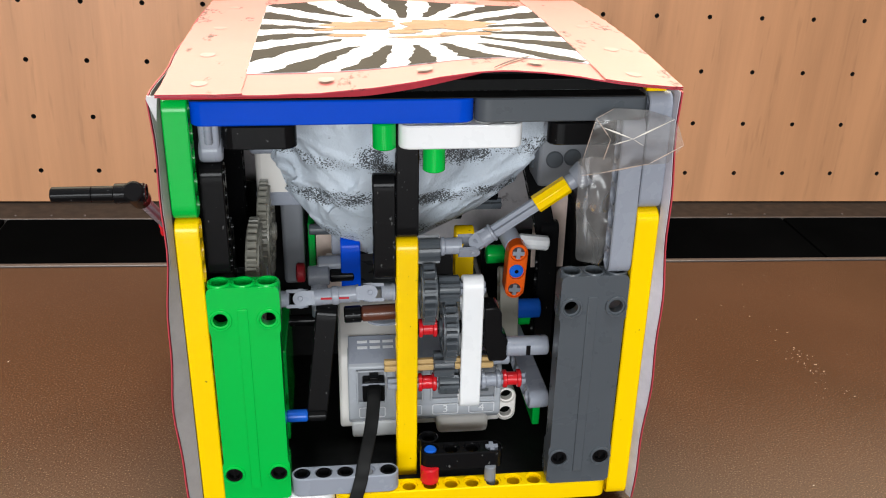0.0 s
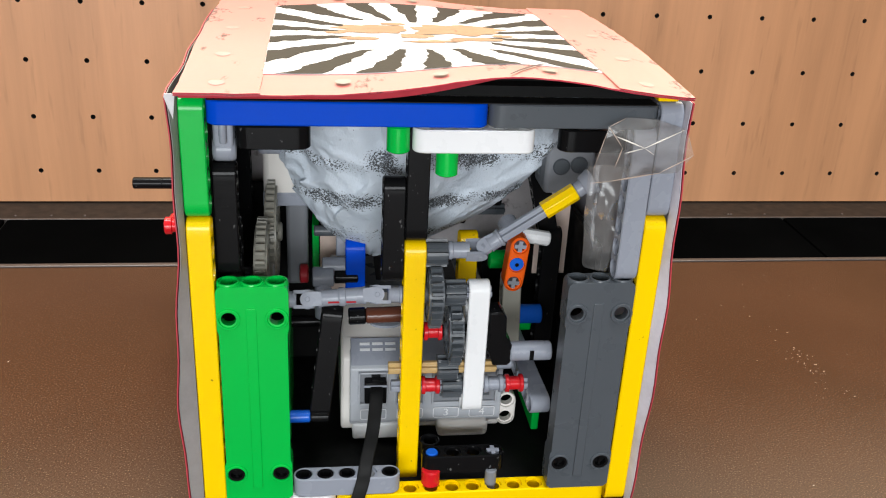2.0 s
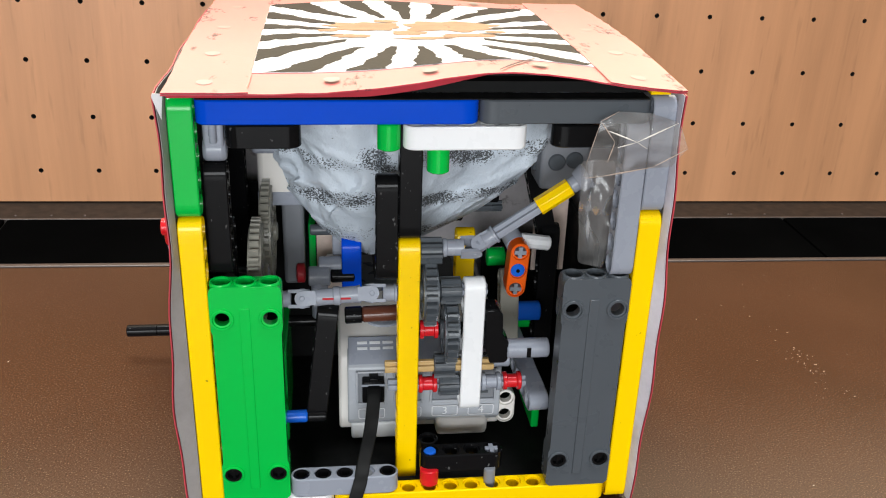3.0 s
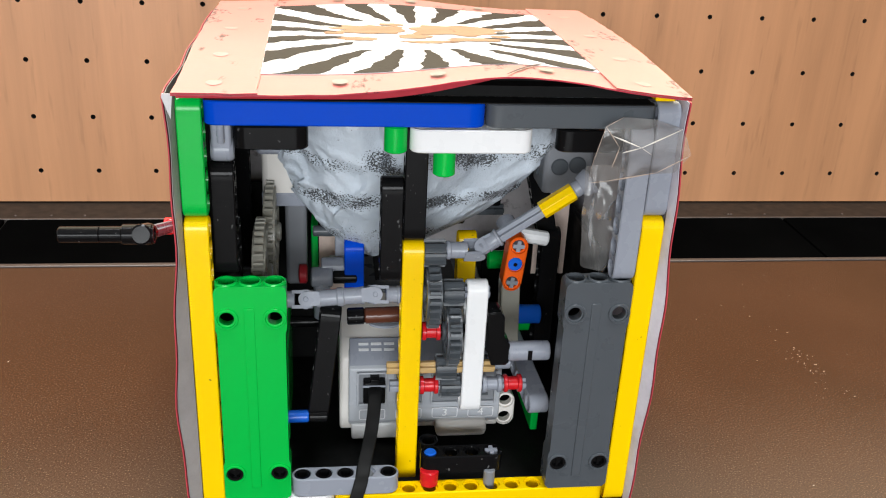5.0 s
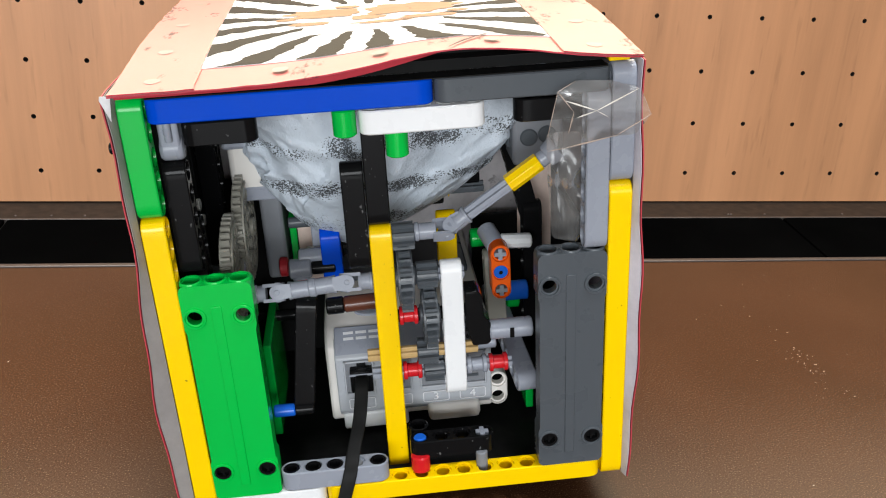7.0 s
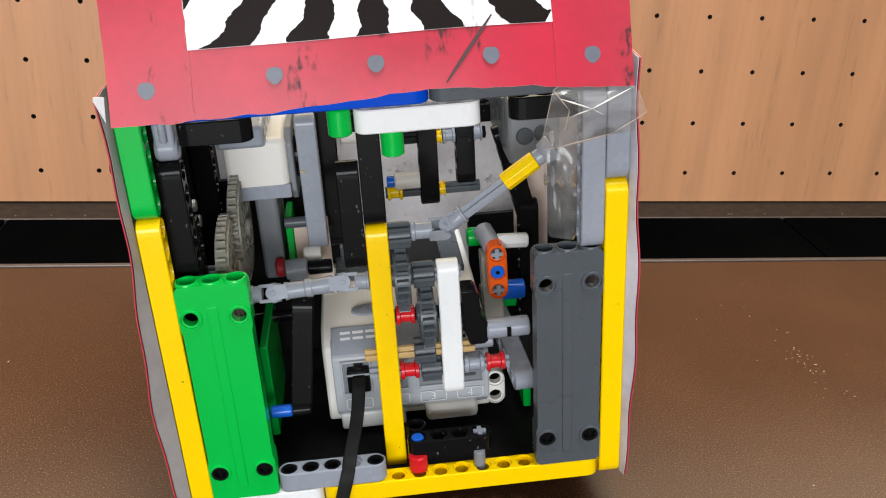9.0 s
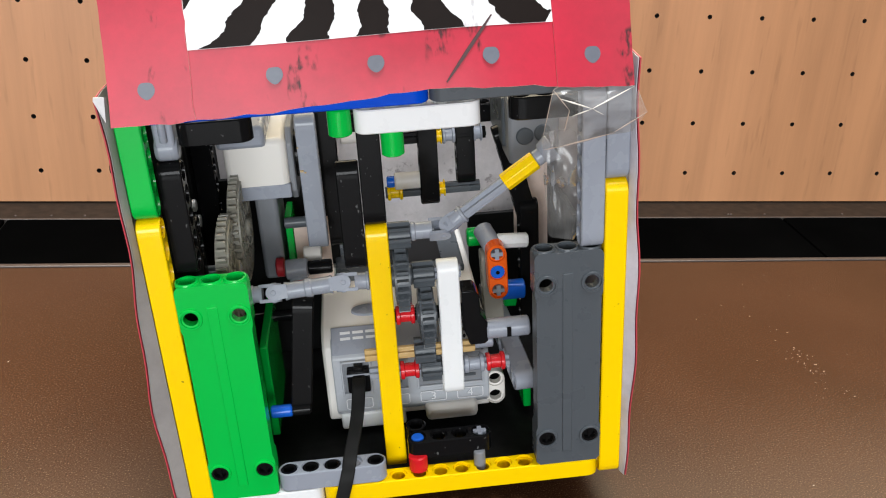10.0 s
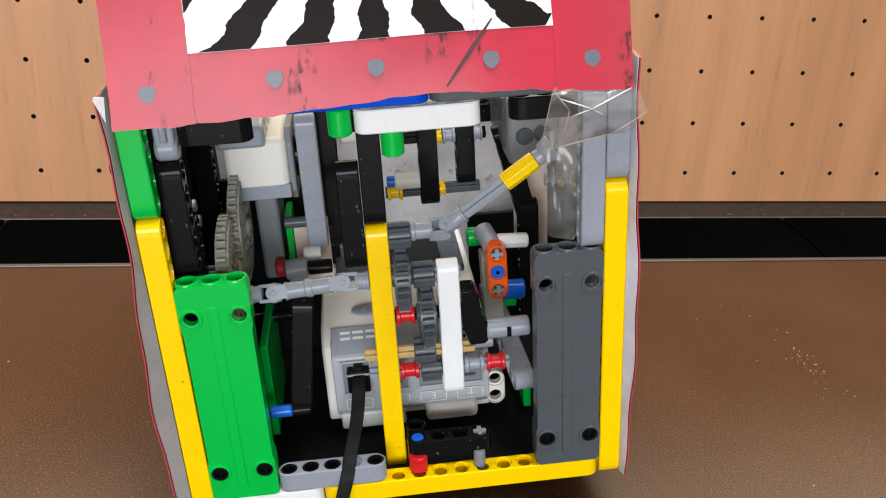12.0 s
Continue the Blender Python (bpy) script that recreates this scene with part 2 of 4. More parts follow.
# the table, its steel edge, the black tiled ledge and the bronze skirting
TX = 1.3
tagged(sheet_box("table_top", (-TX, -0.75, -0.03), (TX, 27.3 * U, 0.0), TABLE, 0.001), "brown speckled laminate table top", "table", kind="structure")
tagged(sheet_box("table_edge", (-TX, 27.3 * U + 0.0002, -0.03), (TX, 27.75 * U, 0.0006), STEEL, 0.0004), "thin steel edge strip along the table", "trim", kind="structure")
ledge = tagged(sheet_box("ledge", (-TX, 27.75 * U + 0.0002, -0.03), (TX, 36.2 * U, -0.0025), HOLE), "base of the black tiled ledge", "ledge", kind="structure")
for i in range(-3, 3):
    bm = blank()
    box(bm, (35.1 + 64.4 * i + 0.12, 27.9, -0.3), (35.1 + 64.4 * (i + 1) - 0.12, 36.0, 0.0))
    part("tile", bm, STONE, ledge, bevel=0.06)
tagged(sheet_box("skirting_strip", (-TX, 36.2 * U, -0.03), (TX, 36.42 * U, -0.0002), STEEL, 0.0004), "pale metal strip at the back of the ledge", "trim", kind="structure")
tagged(sheet_box("skirting", (-TX, 36.42 * U + 0.0002, -0.03), (TX, 41.0 * U, -0.0012), BRONZE), "dark bronze skirting under the wooden panel", "trim", kind="structure")
bm = blank()
for k in range(14):
    x = random.uniform(-60, 60)
    lathe(bm, (x, 37.2, -0.15), (x, 37.2, -0.09), [(0, 0.11), (1, 0.08)], 8)
tagged(part("skirting_dust", bm, STEEL, None), "pale specks on the skirting", "dust", kind="stuff")

# pale dust flecks lying on the table beside the box
bm = blank()
for k in range(150):
    x, y = random.choice(((random.gauss(0.27, 0.07), random.uniform(-0.12, 0.2)), (random.gauss(0.205, 0.004), random.gauss(0.10, 0.02)), (random.gauss(-0.28, 0.06), random.uniform(-0.12, 0.2))))
    s, a = random.uniform(0.00009, 0.00022), random.uniform(0, 6.3)
    if -0.11 < x < 0.11:
        continue
    box(bm, (-s * random.uniform(0.8, 4.0), -s * 0.5, 0.0), (s * random.uniform(0.6, 2.2), s * 0.5, s * 0.5), Matrix.Translation((x, y, 0.0)) @ Matrix.Rotation(a, 4, "Z"))
tagged(part("table_dust", bm, plastic("pale_dust", (0.42, 0.33, 0.26), 0.8), None, u=1.0), "pale dust flecks on the table", "dust", kind="stuff")

# the rest of the room, which only closes the place
for name, a, b, m in (
    ("wall_west", (-1.75, -2.6, -0.75), (-1.7, 0.36, 1.85), PLASTER), ("wall_east", (1.7, -2.6, -0.75), (1.75, 0.36, 1.85), PLASTER),
    ("wall_south", (-1.75, -2.65, -0.75), (1.75, -2.6, 1.85), PLASTER), ("ceiling", (-1.75, -2.65, 1.85), (1.75, 0.36, 1.9), PLASTER),
    ("floor", (-1.75, -2.65, -0.8), (1.75, 0.36, -0.75), CARPET), ("wall_corner_west", (-1.75, 0.32, -0.75), (WXL * U, 0.36, 1.85), PLASTER),
    ("wall_corner_east", (WXR * U, 0.32, -0.75), (1.75, 0.36, 1.85), PLASTER), ("wall_under", (WXL * U, 0.33, -0.75), (WXR * U, 0.36, 0.0), PLASTER),
):
    tagged(sheet_box(name, a, b, m), "plain " + name.split("_")[0] + " of the room", name.split("_")[0], kind="structure")

# ---- the mechanical box ----
toy = tagged(new("mechanical_box"), "open-fronted box of coloured plastic beams with a painted card lid", "mechanical toy")


def panel(x, label, material):
    """A 3 x 11 panel standing on its end: three open tubes at the top, a waist between two rows of rimmed holes, a shallow rib."""
    bm = blank()
    c = 0.07
    half = [(0.0, 0.18), (0.0, 1.95), (c, 2.15), (c, 8.75), (0.0, 8.98), (0.0, 10.7), (0.05, 10.88), (0.18, 11.0)]
    outline = [(0.18, 0.0)] + half + [(3 - px, pz) for px, pz in reversed(half)] + [(2.82, 0.0)]
    loops = [[(hx + 0.36 * math.cos(a), hz + 0.36 * math.sin(a)) for a in [2 * math.pi * k / 20 for k in range(20)]] for hx in (0.5, 2.5) for hz in (1.5, 9.5)]
    edges = []
    for pts, deep in [(outline, 1.0)] + [(q, 0.5) for q in loops]:
        near = [bm.verts.new((x + px, 0.0, 1 + pz)) for px, pz in pts]
        far = [bm.verts.new((x + px, deep, 1 + pz)) for px, pz in pts]
        k = len(pts)
        for i in range(k):
            top = deep == 1.0 and pts[i][1] == 11.0 and pts[(i + 1) % k][1] == 11.0
            if not top:
                bm.faces.new((near[i], near[(i + 1) % k], far[(i + 1) % k], far[i]))
        edges += [bm.edges.get((near[i], near[(i + 1) % k])) or bm.edges.new((near[i], near[(i + 1) % k])) for i in range(k)]
    bmesh.ops.triangle_fill(bm, edges=edges, use_beauty=True)
    # the top, with three round openings
    rim = [(0.18, 0.0), (2.82, 0.0), (2.82, 1.0), (0.18, 1.0)]
    edges = []
    for pts, deep in [(rim, 0.0)] + [([(hx + 0.38 * math.cos(a), 0.5 + 0.38 * math.sin(a)) for a in [2 * math.pi * k / 20 for k in range(20)]], 0.95) for hx in (0.5, 1.5, 2.5)]:
        up = [bm.verts.new((x + px, py, 12.0)) for px, py in pts]
        k = len(pts)
        if deep:
            low = [bm.verts.new((x + px, py, 12.0 - deep)) for px, py in pts]
            for i in range(k):
                bm.faces.new((up[i], up[(i + 1) % k], low[(i + 1) % k], low[i]))
        edges += [bm.edges.get((up[i], up[(i + 1) % k])) or bm.edges.new((up[i], up[(i + 1) % k])) for i in range(k)]
    bmesh.ops.triangle_fill(bm, edges=edges, use_beauty=True)
    bmesh.ops.remove_doubles(bm, verts=bm.verts, dist=0.002)
    p = part("panel", bm, material, toy, label, bevel=0.05)
    for hx in (0.5, 2.5):
        for hz in (2.5, 10.5):
            b2 = blank()
            lathe(b2, (x + hx, 0.25, hz), (x + hx, -0.1, hz), [(0, 0.5), (0.9, 0.5), (1, 0.47), (1, 0.40), (0.72, 0.385), (0.7, 0.31), (0, 0.31)], 24, hollow=True)
            part("rim", b2, material, p)
    for hx in (0.5, 1.5, 2.5):
        b2 = blank()
        lathe(b2, (x + hx, 0.5, 11.5), (x + hx, 0.5, 12.07), [(0, 0.49), (0.9, 0.49), (1, 0.46), (1, 0.40), (0, 0.38)], 24, hollow=True)
        part("collar", b2, material, p)
    b2 = blank()
    box(b2, (x + 1.22, -0.06, 1.7), (x + 1.66, 0.1, 11.0))
    part("rib", b2, material, p, bevel=0.03)
    return p


panel(-9.0, "bright green ribbed panel with four round holes", GREEN)
panel(6.0, "dark grey ribbed panel with four round holes", DARK)
# side posts and the top rail
beam(toy, (-9.5, 0.5, 15.5), 5, "z", "x", GREEN, "bright green corner beam")
beam(toy, (-9.5, 0.5, 0.5), 15, "z", "x", YELLOW, "yellow corner beam")
beam(toy, (9.5, 0.5, 15.5), 5, "z", "x", LIGHT, "light grey corner beam")
beam(toy, (9.5, 0.5, 0.5), 15, "z", "x", YELLOW, "yellow corner beam")
beam(toy, (-8.5, 0.5, 19.4), 11, "x", "z", BLUE, "blue top rail beam")
beam(toy, (2.5, 0.5, 19.4), 7, "x", "z", DARK, "dark grey top rail beam")
beam(toy, (-3.5, 0.5, 0.5), 13, "x", "z", YELLOW, "long yellow bottom beam")
beam(toy, (-8.5, 0.5, 0.5), 5, "x", "z", WHITE, "white bottom beam")
beam(toy, (-5.5, 0.5, 1.5), 5, "x", "z", LIGHT, "light grey beam lying on the bottom beam")
beam(toy, (-0.5, 2.5, 0.5), 13, "z", "x", YELLOW, "tall yellow middle beam")
beam(toy, (-1.5, 2.5, 11.5), 5, "z", "x", BLACK, "black beam")
beam(toy, (-0.5, 2.5, 13.5), 6, "z", "x", BLACK, "black beam")
beam(toy, (2.5, 2.5, 4.5), 7, "z", "x", WHITE, "white beam carrying the gears")
# ---- the painted card lid, hinged along the front ----
HINGE = (0.3, 20.2)


def paper(name, base, rough=0.6, smudge=0.0, sheen=0.0, tint=(1, 1, 1)):
    m, n, l, b = mat(name, base, rough)
    t = noise_tex(n, l, 30, 5)
    f = noise_tex(n, l, 700, 3)
    g2 = noise_tex(n, l, 260, 6, None, 0.7)
    av = n.new("ShaderNodeMath")
    av.operation = "MULTIPLY_ADD"
    av.inputs[1].default_value = 0.6
    l.new(g2.outputs[0], av.inputs[0]), l.new(t.outputs[0], av.inputs[2])
    c = ramp(n, l, av.outputs[0], [(0.55, tuple(x * 0.8 for x in base)), (1.0, tuple(min(1, x * 1.1) for x in base))])
    out = c.outputs[0]
    if smudge:
        s1 = noise_tex(n, l, 110, 2, (1, 0.5, 1))
        s2 = noise_tex(n, l, 600, 5, (1, 0.4, 1))
        a = ramp(n, l, s1.outputs[0], [(0.6, grey(0)), (0.65, grey(1))])
        d = ramp(n, l, s2.outputs[0], [(0.45, grey(0)), (0.62, grey(smudge))])
        mu = n.new("ShaderNodeMath")
        mu.operation = "MULTIPLY"
        l.new(a.outputs[0], mu.inputs[0]), l.new(d.outputs[0], mu.inputs[1])
        mx = n.new("ShaderNodeMix")
        mx.data_type = "RGBA"
        mx.inputs[7].default_value = (0.05, 0.018, 0.02, 1)
        l.new(mu.outputs[0], mx.inputs[0]), l.new(out, mx.inputs[6])
        out = mx.outputs[2]
        if sheen:  # the marks are matt
            inv = n.new("ShaderNodeMath")
            inv.operation = "MULTIPLY_ADD"
            inv.inputs[1].default_value, inv.inputs[2].default_value = -0.45, sheen
            l.new(mu.outputs[0], inv.inputs[0])
            l.new(inv.outputs[0], b.inputs["Sheen Weight"])
            dull = n.new("ShaderNodeMath")
            dull.operation = "MULTIPLY_ADD"
            dull.inputs[1].default_value, dull.inputs[2].default_value = -0.85, 1.0
            l.new(mu.outputs[0], dull.inputs[0])
            l.new(dull.outputs[0], b.inputs["Coat Weight"])
    l.new(out, b.inputs["Base Color"])
    b.inputs["Sheen Weight"].default_value = sheen
    b.inputs["Sheen Roughness"].default_value = 0.36
    b.inputs["Sheen Tint"].default_value = (*tint, 1)
    bump(n, l, b, f.outputs[0], 0.15, 0.0002)
    return m


REDCARD = paper("red_card", (0.42, 0.007, 0.03), 0.45, 0.97, 0.5, (1.0, 0.95, 0.70))
REDSIDE = paper("red_side_card", (0.46, 0.034, 0.052), 0.5)
WHITECARD = paper("white_card", (0.70, 0.69, 0.70), 0.5, 0.4)
INK = paper("black_paint", (0.008, 0.0045, 0.0035), 0.5)
# tan holds the glare on the glossy marker, put into the colour
TANPATCH = paper("tan_glare_patch", (0.36, 0.215, 0.13), 0.7, 0.4)
SPOT = paper("grey_sticker", (0.11, 0.12, 0.15), 0.6, 0.0, 0.5, (1.0, 0.86, 0.5))
for card in (REDCARD, SPOT):
    coat = card.node_tree.nodes["Principled BSDF"].inputs
    coat["Coat Weight"].default_value, coat["Coat Roughness"].default_value, coat["Coat IOR"].default_value = 1.0, 0.36, 1.43
for paint, level in ((INK, 0.12), (TANPATCH, 0.12), (REDCARD, 0.2), (SPOT, 0.2)):
    paint.node_tree.nodes["Principled BSDF"].inputs["Specular IOR Level"].default_value = level


def lid_height(x, y):
    """Closed lid: a card that bows up along the front, more towards one side, in modules above the hinge."""
    s = (x + 10) / 20
    front = math.exp(-((y + 1.0) / 5.0) ** 2)
    bow = 0.75 * math.exp(-((s - 0.66) / 0.22) ** 2) - 0.1
    back = 0.55 * math.exp(-((s - 0.42) / 0.25) ** 2) * math.exp(-((y - 17.5) / 4.0) ** 2)
    return 0.3 + back + bow * front + 0.25 * math.sin(math.pi * min(1, max(0, (y + 1) / 18)))


def lid_sheet(bm, x0, x1, y0, y1, lift, nx=40, ny=24, thick=0.06, shape=lid_height, ragged=0.0):
    grid = {}
    for side in (0, 1):
        for i in range(nx + 1):
            for j in range(ny + 1):
                x, y = x0 + (x1 - x0) * i / nx, y0 + (y1 - y0) * j / ny
                if y0 < -0.9 and thick > 0.04:
                    y += 0.4 * math.exp(-((x - 2) / 5.0) ** 2) * (1 - j / ny) ** 3
                if ragged and i in (0, nx):
                    x += ragged * noise.noise((y * 1.3, x, 0))
                if ragged and j in (0, ny):
                    y += ragged * noise.noise((x * 1.1, y, 3))
                grid[side, i, j] = bm.verts.new((x, y - HINGE[0], shape(x, y) + lift - side * thick))
    for i in range(nx):
        for j in range(ny):
            for side in (0, 1):
                bm.faces.new([grid[side, i + a, j + b] for a, b in ((0, 0), (1, 0), (1, 1), (0, 1))])
    for i in range(nx):
        for j in (0, ny):
            bm.faces.new((grid[0, i, j], grid[0, i + 1, j], grid[1, i + 1, j], grid[1, i, j]))
    for j in range(ny):
        for i in (0, nx):
            bm.faces.new((grid[0, i, j], grid[0, i, j + 1], grid[1, i, j + 1], grid[1, i, j]))


bm = blank()
lid_sheet(bm, -9.9, 9.9, -1.0, 17.2, 0.0, ragged=0.12)
lid = part("lid", bm, REDCARD, toy, "red card lid with a painted black and white sunburst")
for x0, x1 in ((-9.9, -6.85), (6.85, 9.9)):
    bm = blank()
    lid_sheet(bm, x0, x1, -1.02, 17.25, 0.07, 10, 30, 0.05, ragged=0.1)
    part("border_strip", bm, REDCARD, lid, "red card border strip")
bm = blank()
lid_sheet(bm, -6.85, 6.85, 1.6, 15.2, 0.03, thick=0.02)
part("picture_sheet", bm, WHITECARD, lid, "white card with painted black rays")


def flap(x0, x1, y, rise):
    """An upright strip under the lid's edge; rise(x) lifts its lower edge from the rail (0) to the lid (1)."""
    bm = blank()
    prev = None
    for k in range(49):
        x = x0 + (x1 - x0) * k / 48
        yy = y + 0.35 * math.exp(-((x - 2) / 5.0) ** 2) if y < 0 else y
        hi = lid_height(x, yy) - 0.05
        lo = (-0.1 if y < 0 else -0.27) + rise(x) * (hi + 0.15)
        cur = [bm.verts.new((x, yy + d - HINGE[0], z)) for z, d in ((hi, 0), (lo, 0.12), (lo, 0.17), (hi, 0.05))]
        if prev:
            for q in range(4):
                bm.faces.new((prev[q], prev[(q + 1) % 4], cur[(q + 1) % 4], cur[q]))
        prev = cur
    return bm


part("lower_card", flap(-9.85, 3.6, -0.5, lambda x: min(1, max(0, (x + 2.5) / 6.0))), REDSIDE, lid, "red card strip under the lid edge")
# black strip and sheet stand in for the shade in the gap under the lid
part("lining", flap(-9.7, 9.7, 0.95, lambda x: 0.0), MATTEBLACK, lid, "black strip added to darken the gap under the lid")
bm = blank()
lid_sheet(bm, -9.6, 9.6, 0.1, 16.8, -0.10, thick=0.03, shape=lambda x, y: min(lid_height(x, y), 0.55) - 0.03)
part("lining", bm, MATTEBLACK, lid, "black sheet added to darken the gap under the lid")


def ray(bm, a, half):
    """A painted ray from the middle of the picture to its edge, with wavering sides."""
    cx, cy, hx, hy = 0.0, 8.4, 6.83, 6.79

    def reach(t):
        c, s = math.sin(t), -math.cos(t)
        return min(hx / max(abs(c), 1e-6), hy / max(abs(s), 1e-6))
    steps, cols = 44, 4
    rows = []
    for i in range(steps + 1):
        f = i / steps
        row = []
        for k in range(cols + 1):
            w = half * (0.55 + 0.45 * f) * (2 * k / cols - 1)
            if k in (0, cols):
                w += 0.035 * noise.noise((a * 7 + k, f * 6, 0)) + 0.012 * noise.noise((a * 7 + k, f * 25, 2)) + 0.015 * math.sin(f * 5 + a * 3)
            t = a + w
            r0 = 0.46 * reach(t) * (1 + 0.12 * noise.noise((t * 3, 1, 0)))
            r = r0 + (reach(t) - r0) * f
            x, y = cx + math.sin(t) * r, cy - math.cos(t) * r
            row.append(bm.verts.new((x, y - HINGE[0], lid_height(x, y) + 0.045)))
        rows.append(row)
    for p, q in zip(rows, rows[1:]):
        for k in range(cols):
            bm.faces.new((p[k], p[k + 1], q[k + 1], q[k]))


for k in range(18):
    bm = blank()
    ray(bm, radians(20 * k + 1.5), radians(5.4 + 0.5 * math.sin(k * 2.3)))
    part("painted_ray", bm, INK, lid)


def blotch(cx, cy, rx, ry, seed, wob=0.25):
    bm = blank()
    n, mid = 40, bm.verts.new((cx, cy - HINGE[0], lid_height(cx, cy) + 0.06))
    loop = []
    for q in range(n):
        a = 2 * math.pi * q / n
        f = 1 + wob * noise.noise((2.2 * math.cos(a), 2.2 * math.sin(a), seed)) * 2
        x, y = cx + rx * f * math.cos(a), cy + ry * f * math.sin(a)
        loop.append(bm.verts.new((x, y - HINGE[0], lid_height(x, y) + 0.055)))
    for q in range(n):
        bm.faces.new((mid, loop[q], loop[(q + 1) % n]))
    return bm


for cx, cy, rx, ry, sd in ((-2.2, 9.5, 1.7, 0.95, 1), (1.9, 9.7, 2.2, 1.25, 2), (-0.2, 8.1, 0.8, 0.5, 3), (-2.8, 7.4, 0.9, 0.35, 4), (2.6, 7.5, 1.3, 0.4, 5), (0.4, 6.9, 1.2, 0.3, 6), (-1.1, 10.8, 0.6, 0.3, 7), (3.9, 8.4, 0.5, 0.3, 8), (-3.9, 8.6, 0.5, 0.25, 9)):
    part("painted_patch", blotch(cx, cy, rx, ry, sd), TANPATCH, lid, "tan patch with a ragged edge, glare put into its colour")
for x, y in ((-8.5, 0.25), (-3.75, 0.45), (0.05, 0.55), (4.35, 0.5), (8.3, 0.3), (-8.6, 4.1), (8.5, 4.3), (-8.6, 9.0), (8.4, 9.0), (-8.5, 14.5), (8.4, 14.3), (-3.6, 16.2), (0.3, 16.2), (4.0, 16.2)):
    bm = blank()
    loop = []
    for q in range(20):
        a = 2 * math.pi * q / 20
        px, py = x + 0.32 * math.cos(a), y + 0.32 * math.sin(a) * (1 + 0.1 * math.sin(3 * a))
        loop.append(bm.verts.new((px, py - HINGE[0], lid_height(px, py) + 0.085)))
    bm.faces.new(loop)
    part("sticker", bm, SPOT, lid, "round grey sticker")
# a long pencil smear on the border
bm = blank()
prev = None
for q in range(11):
    f = q / 10
    x, y = 2.6 + 1.9 * f, -0.4 + 2.4 * f
    w = 0.02 + 0.03 * math.sin(3.14 * f)
    cur = [bm.verts.new((x + s * w, y - s * w - HINGE[0], lid_height(x, y) + 0.062)) for s in (-1, 1)]
    if prev:
        bm.faces.new((prev[0], prev[1], cur[1], cur[0]))
    prev = cur
part("smear", bm, paper("graphite_smear", (0.05, 0.016, 0.018), 0.6), lid, "dark smear")
# ---- inside the box ----
def yoke(bm, c, d, f, back=1.1):
    """Half of a universal joint: a sleeve behind c along -d and two prongs round c, set apart along f."""
    c, d, f = Vector(c), Vector(d).normalized(), Vector(f).normalized()
    g = d.cross(f)
    lathe(bm, c - d * back, c - d * 0.5, [(0, 0.36), (0.06, 0.42), (0.2, 0.42), (0.24, 0.37), (0.85, 0.38), (1, 0.42)], 18)
    m = axes(c, d, f)
    for s in (-1, 1):
        pts = [(-0.62, -0.3), (-0.2, -0.34)] + [(0.33 * math.cos(a), 0.33 * math.sin(a)) for a in [math.pi * (k / 8 - 0.5) for k in range(9)]] + [(-0.2, 0.34), (-0.62, 0.3)]
        prism(bm, [(x, y) for x, y in pts], 0.15, axes(c + f * (0.41 if s > 0 else -0.26), d, g))
        rod(bm, c + f * s * 0.38, c + f * s * 0.45, 0.12, 12)


def spinner(bm, c, r=0.17):
    """The small cross in the middle of a universal joint."""
    c = Vector(c)
    for d in (Vector((0, 0.4, 0)), Vector((0, 0, 0.4))):
        rod(bm, c - d, c + d, 0.1, 10)
    bmesh.ops.create_uvsphere(bm, u_segments=12, v_segments=8, radius=r, matrix=Matrix.Translation(c))


def gear_mesh(bm, teeth, r, thick, hub=0.0, bore=0.3, holes=0):
    """A spur gear round the x axis, centred on the origin."""
    pts = []
    add, ded = 0.13, 0.2
    for k in range(teeth):
        a = 2 * math.pi * k / teeth
        st = 2 * math.pi / teeth
        for f, rr in ((-0.5, r - ded), (-0.31, r - ded), (-0.13, r + add), (0.13, r + add), (0.31, r - ded)):
            pts.append((rr * math.cos(a + f * st), rr * math.sin(a + f * st)))
    prism(bm, pts, thick, axes((-thick / 2, 0, 0), (0, 1, 0), (0, 0, 1)))
    if hub:
        lathe(bm, (-hub / 2, 0, 0), (hub / 2, 0, 0), [(0, 0.4), (0.05, 0.46), (0.95, 0.46), (1, 0.4), (1, 0.25), (0, 0.25)], 18, hollow=True)
    for k in range(holes):
        a = 2 * math.pi * k / holes
        c = (0, 0.8 * math.cos(a), 0.8 * math.sin(a))
        lathe(bm, (-thick / 2 - 0.09, c[1], c[2]), (thick / 2 + 0.09, c[1], c[2]), [(0, 0.36), (0, 0.4), (1, 0.4), (1, 0.36), (1, 0.27), (0, 0.27)], 14, hollow=True)
    if holes:
        for k in range(12 if r > 2 else 0):
            a = 2 * math.pi * (k + 0.5) / 12
            c = (0, 1.75 * math.cos(a), 1.75 * math.sin(a))
            lathe(bm, (-thick / 2 - 0.09, c[1], c[2]), (thick / 2 + 0.09, c[1], c[2]), [(0, 0.36), (0, 0.4), (1, 0.4), (1, 0.36), (1, 0.27), (0, 0.27)], 14, hollow=True)
        lathe(bm, (-thick / 2 - 0.09, 0, 0), (thick / 2 + 0.09, 0, 0), [(0, r - 0.34), (0, r - 0.2), (1, r - 0.2), (1, r - 0.34)], 40, hollow=True)


def gear(x, y, z, teeth, r, thick, material, label, hub=0.0, holes=0):
    bm = blank()
    gear_mesh(bm, teeth, r, thick, hub, holes=holes)
    return part("gear", bm, material, toy, label, at=pose(x * U, y * U, z * U))


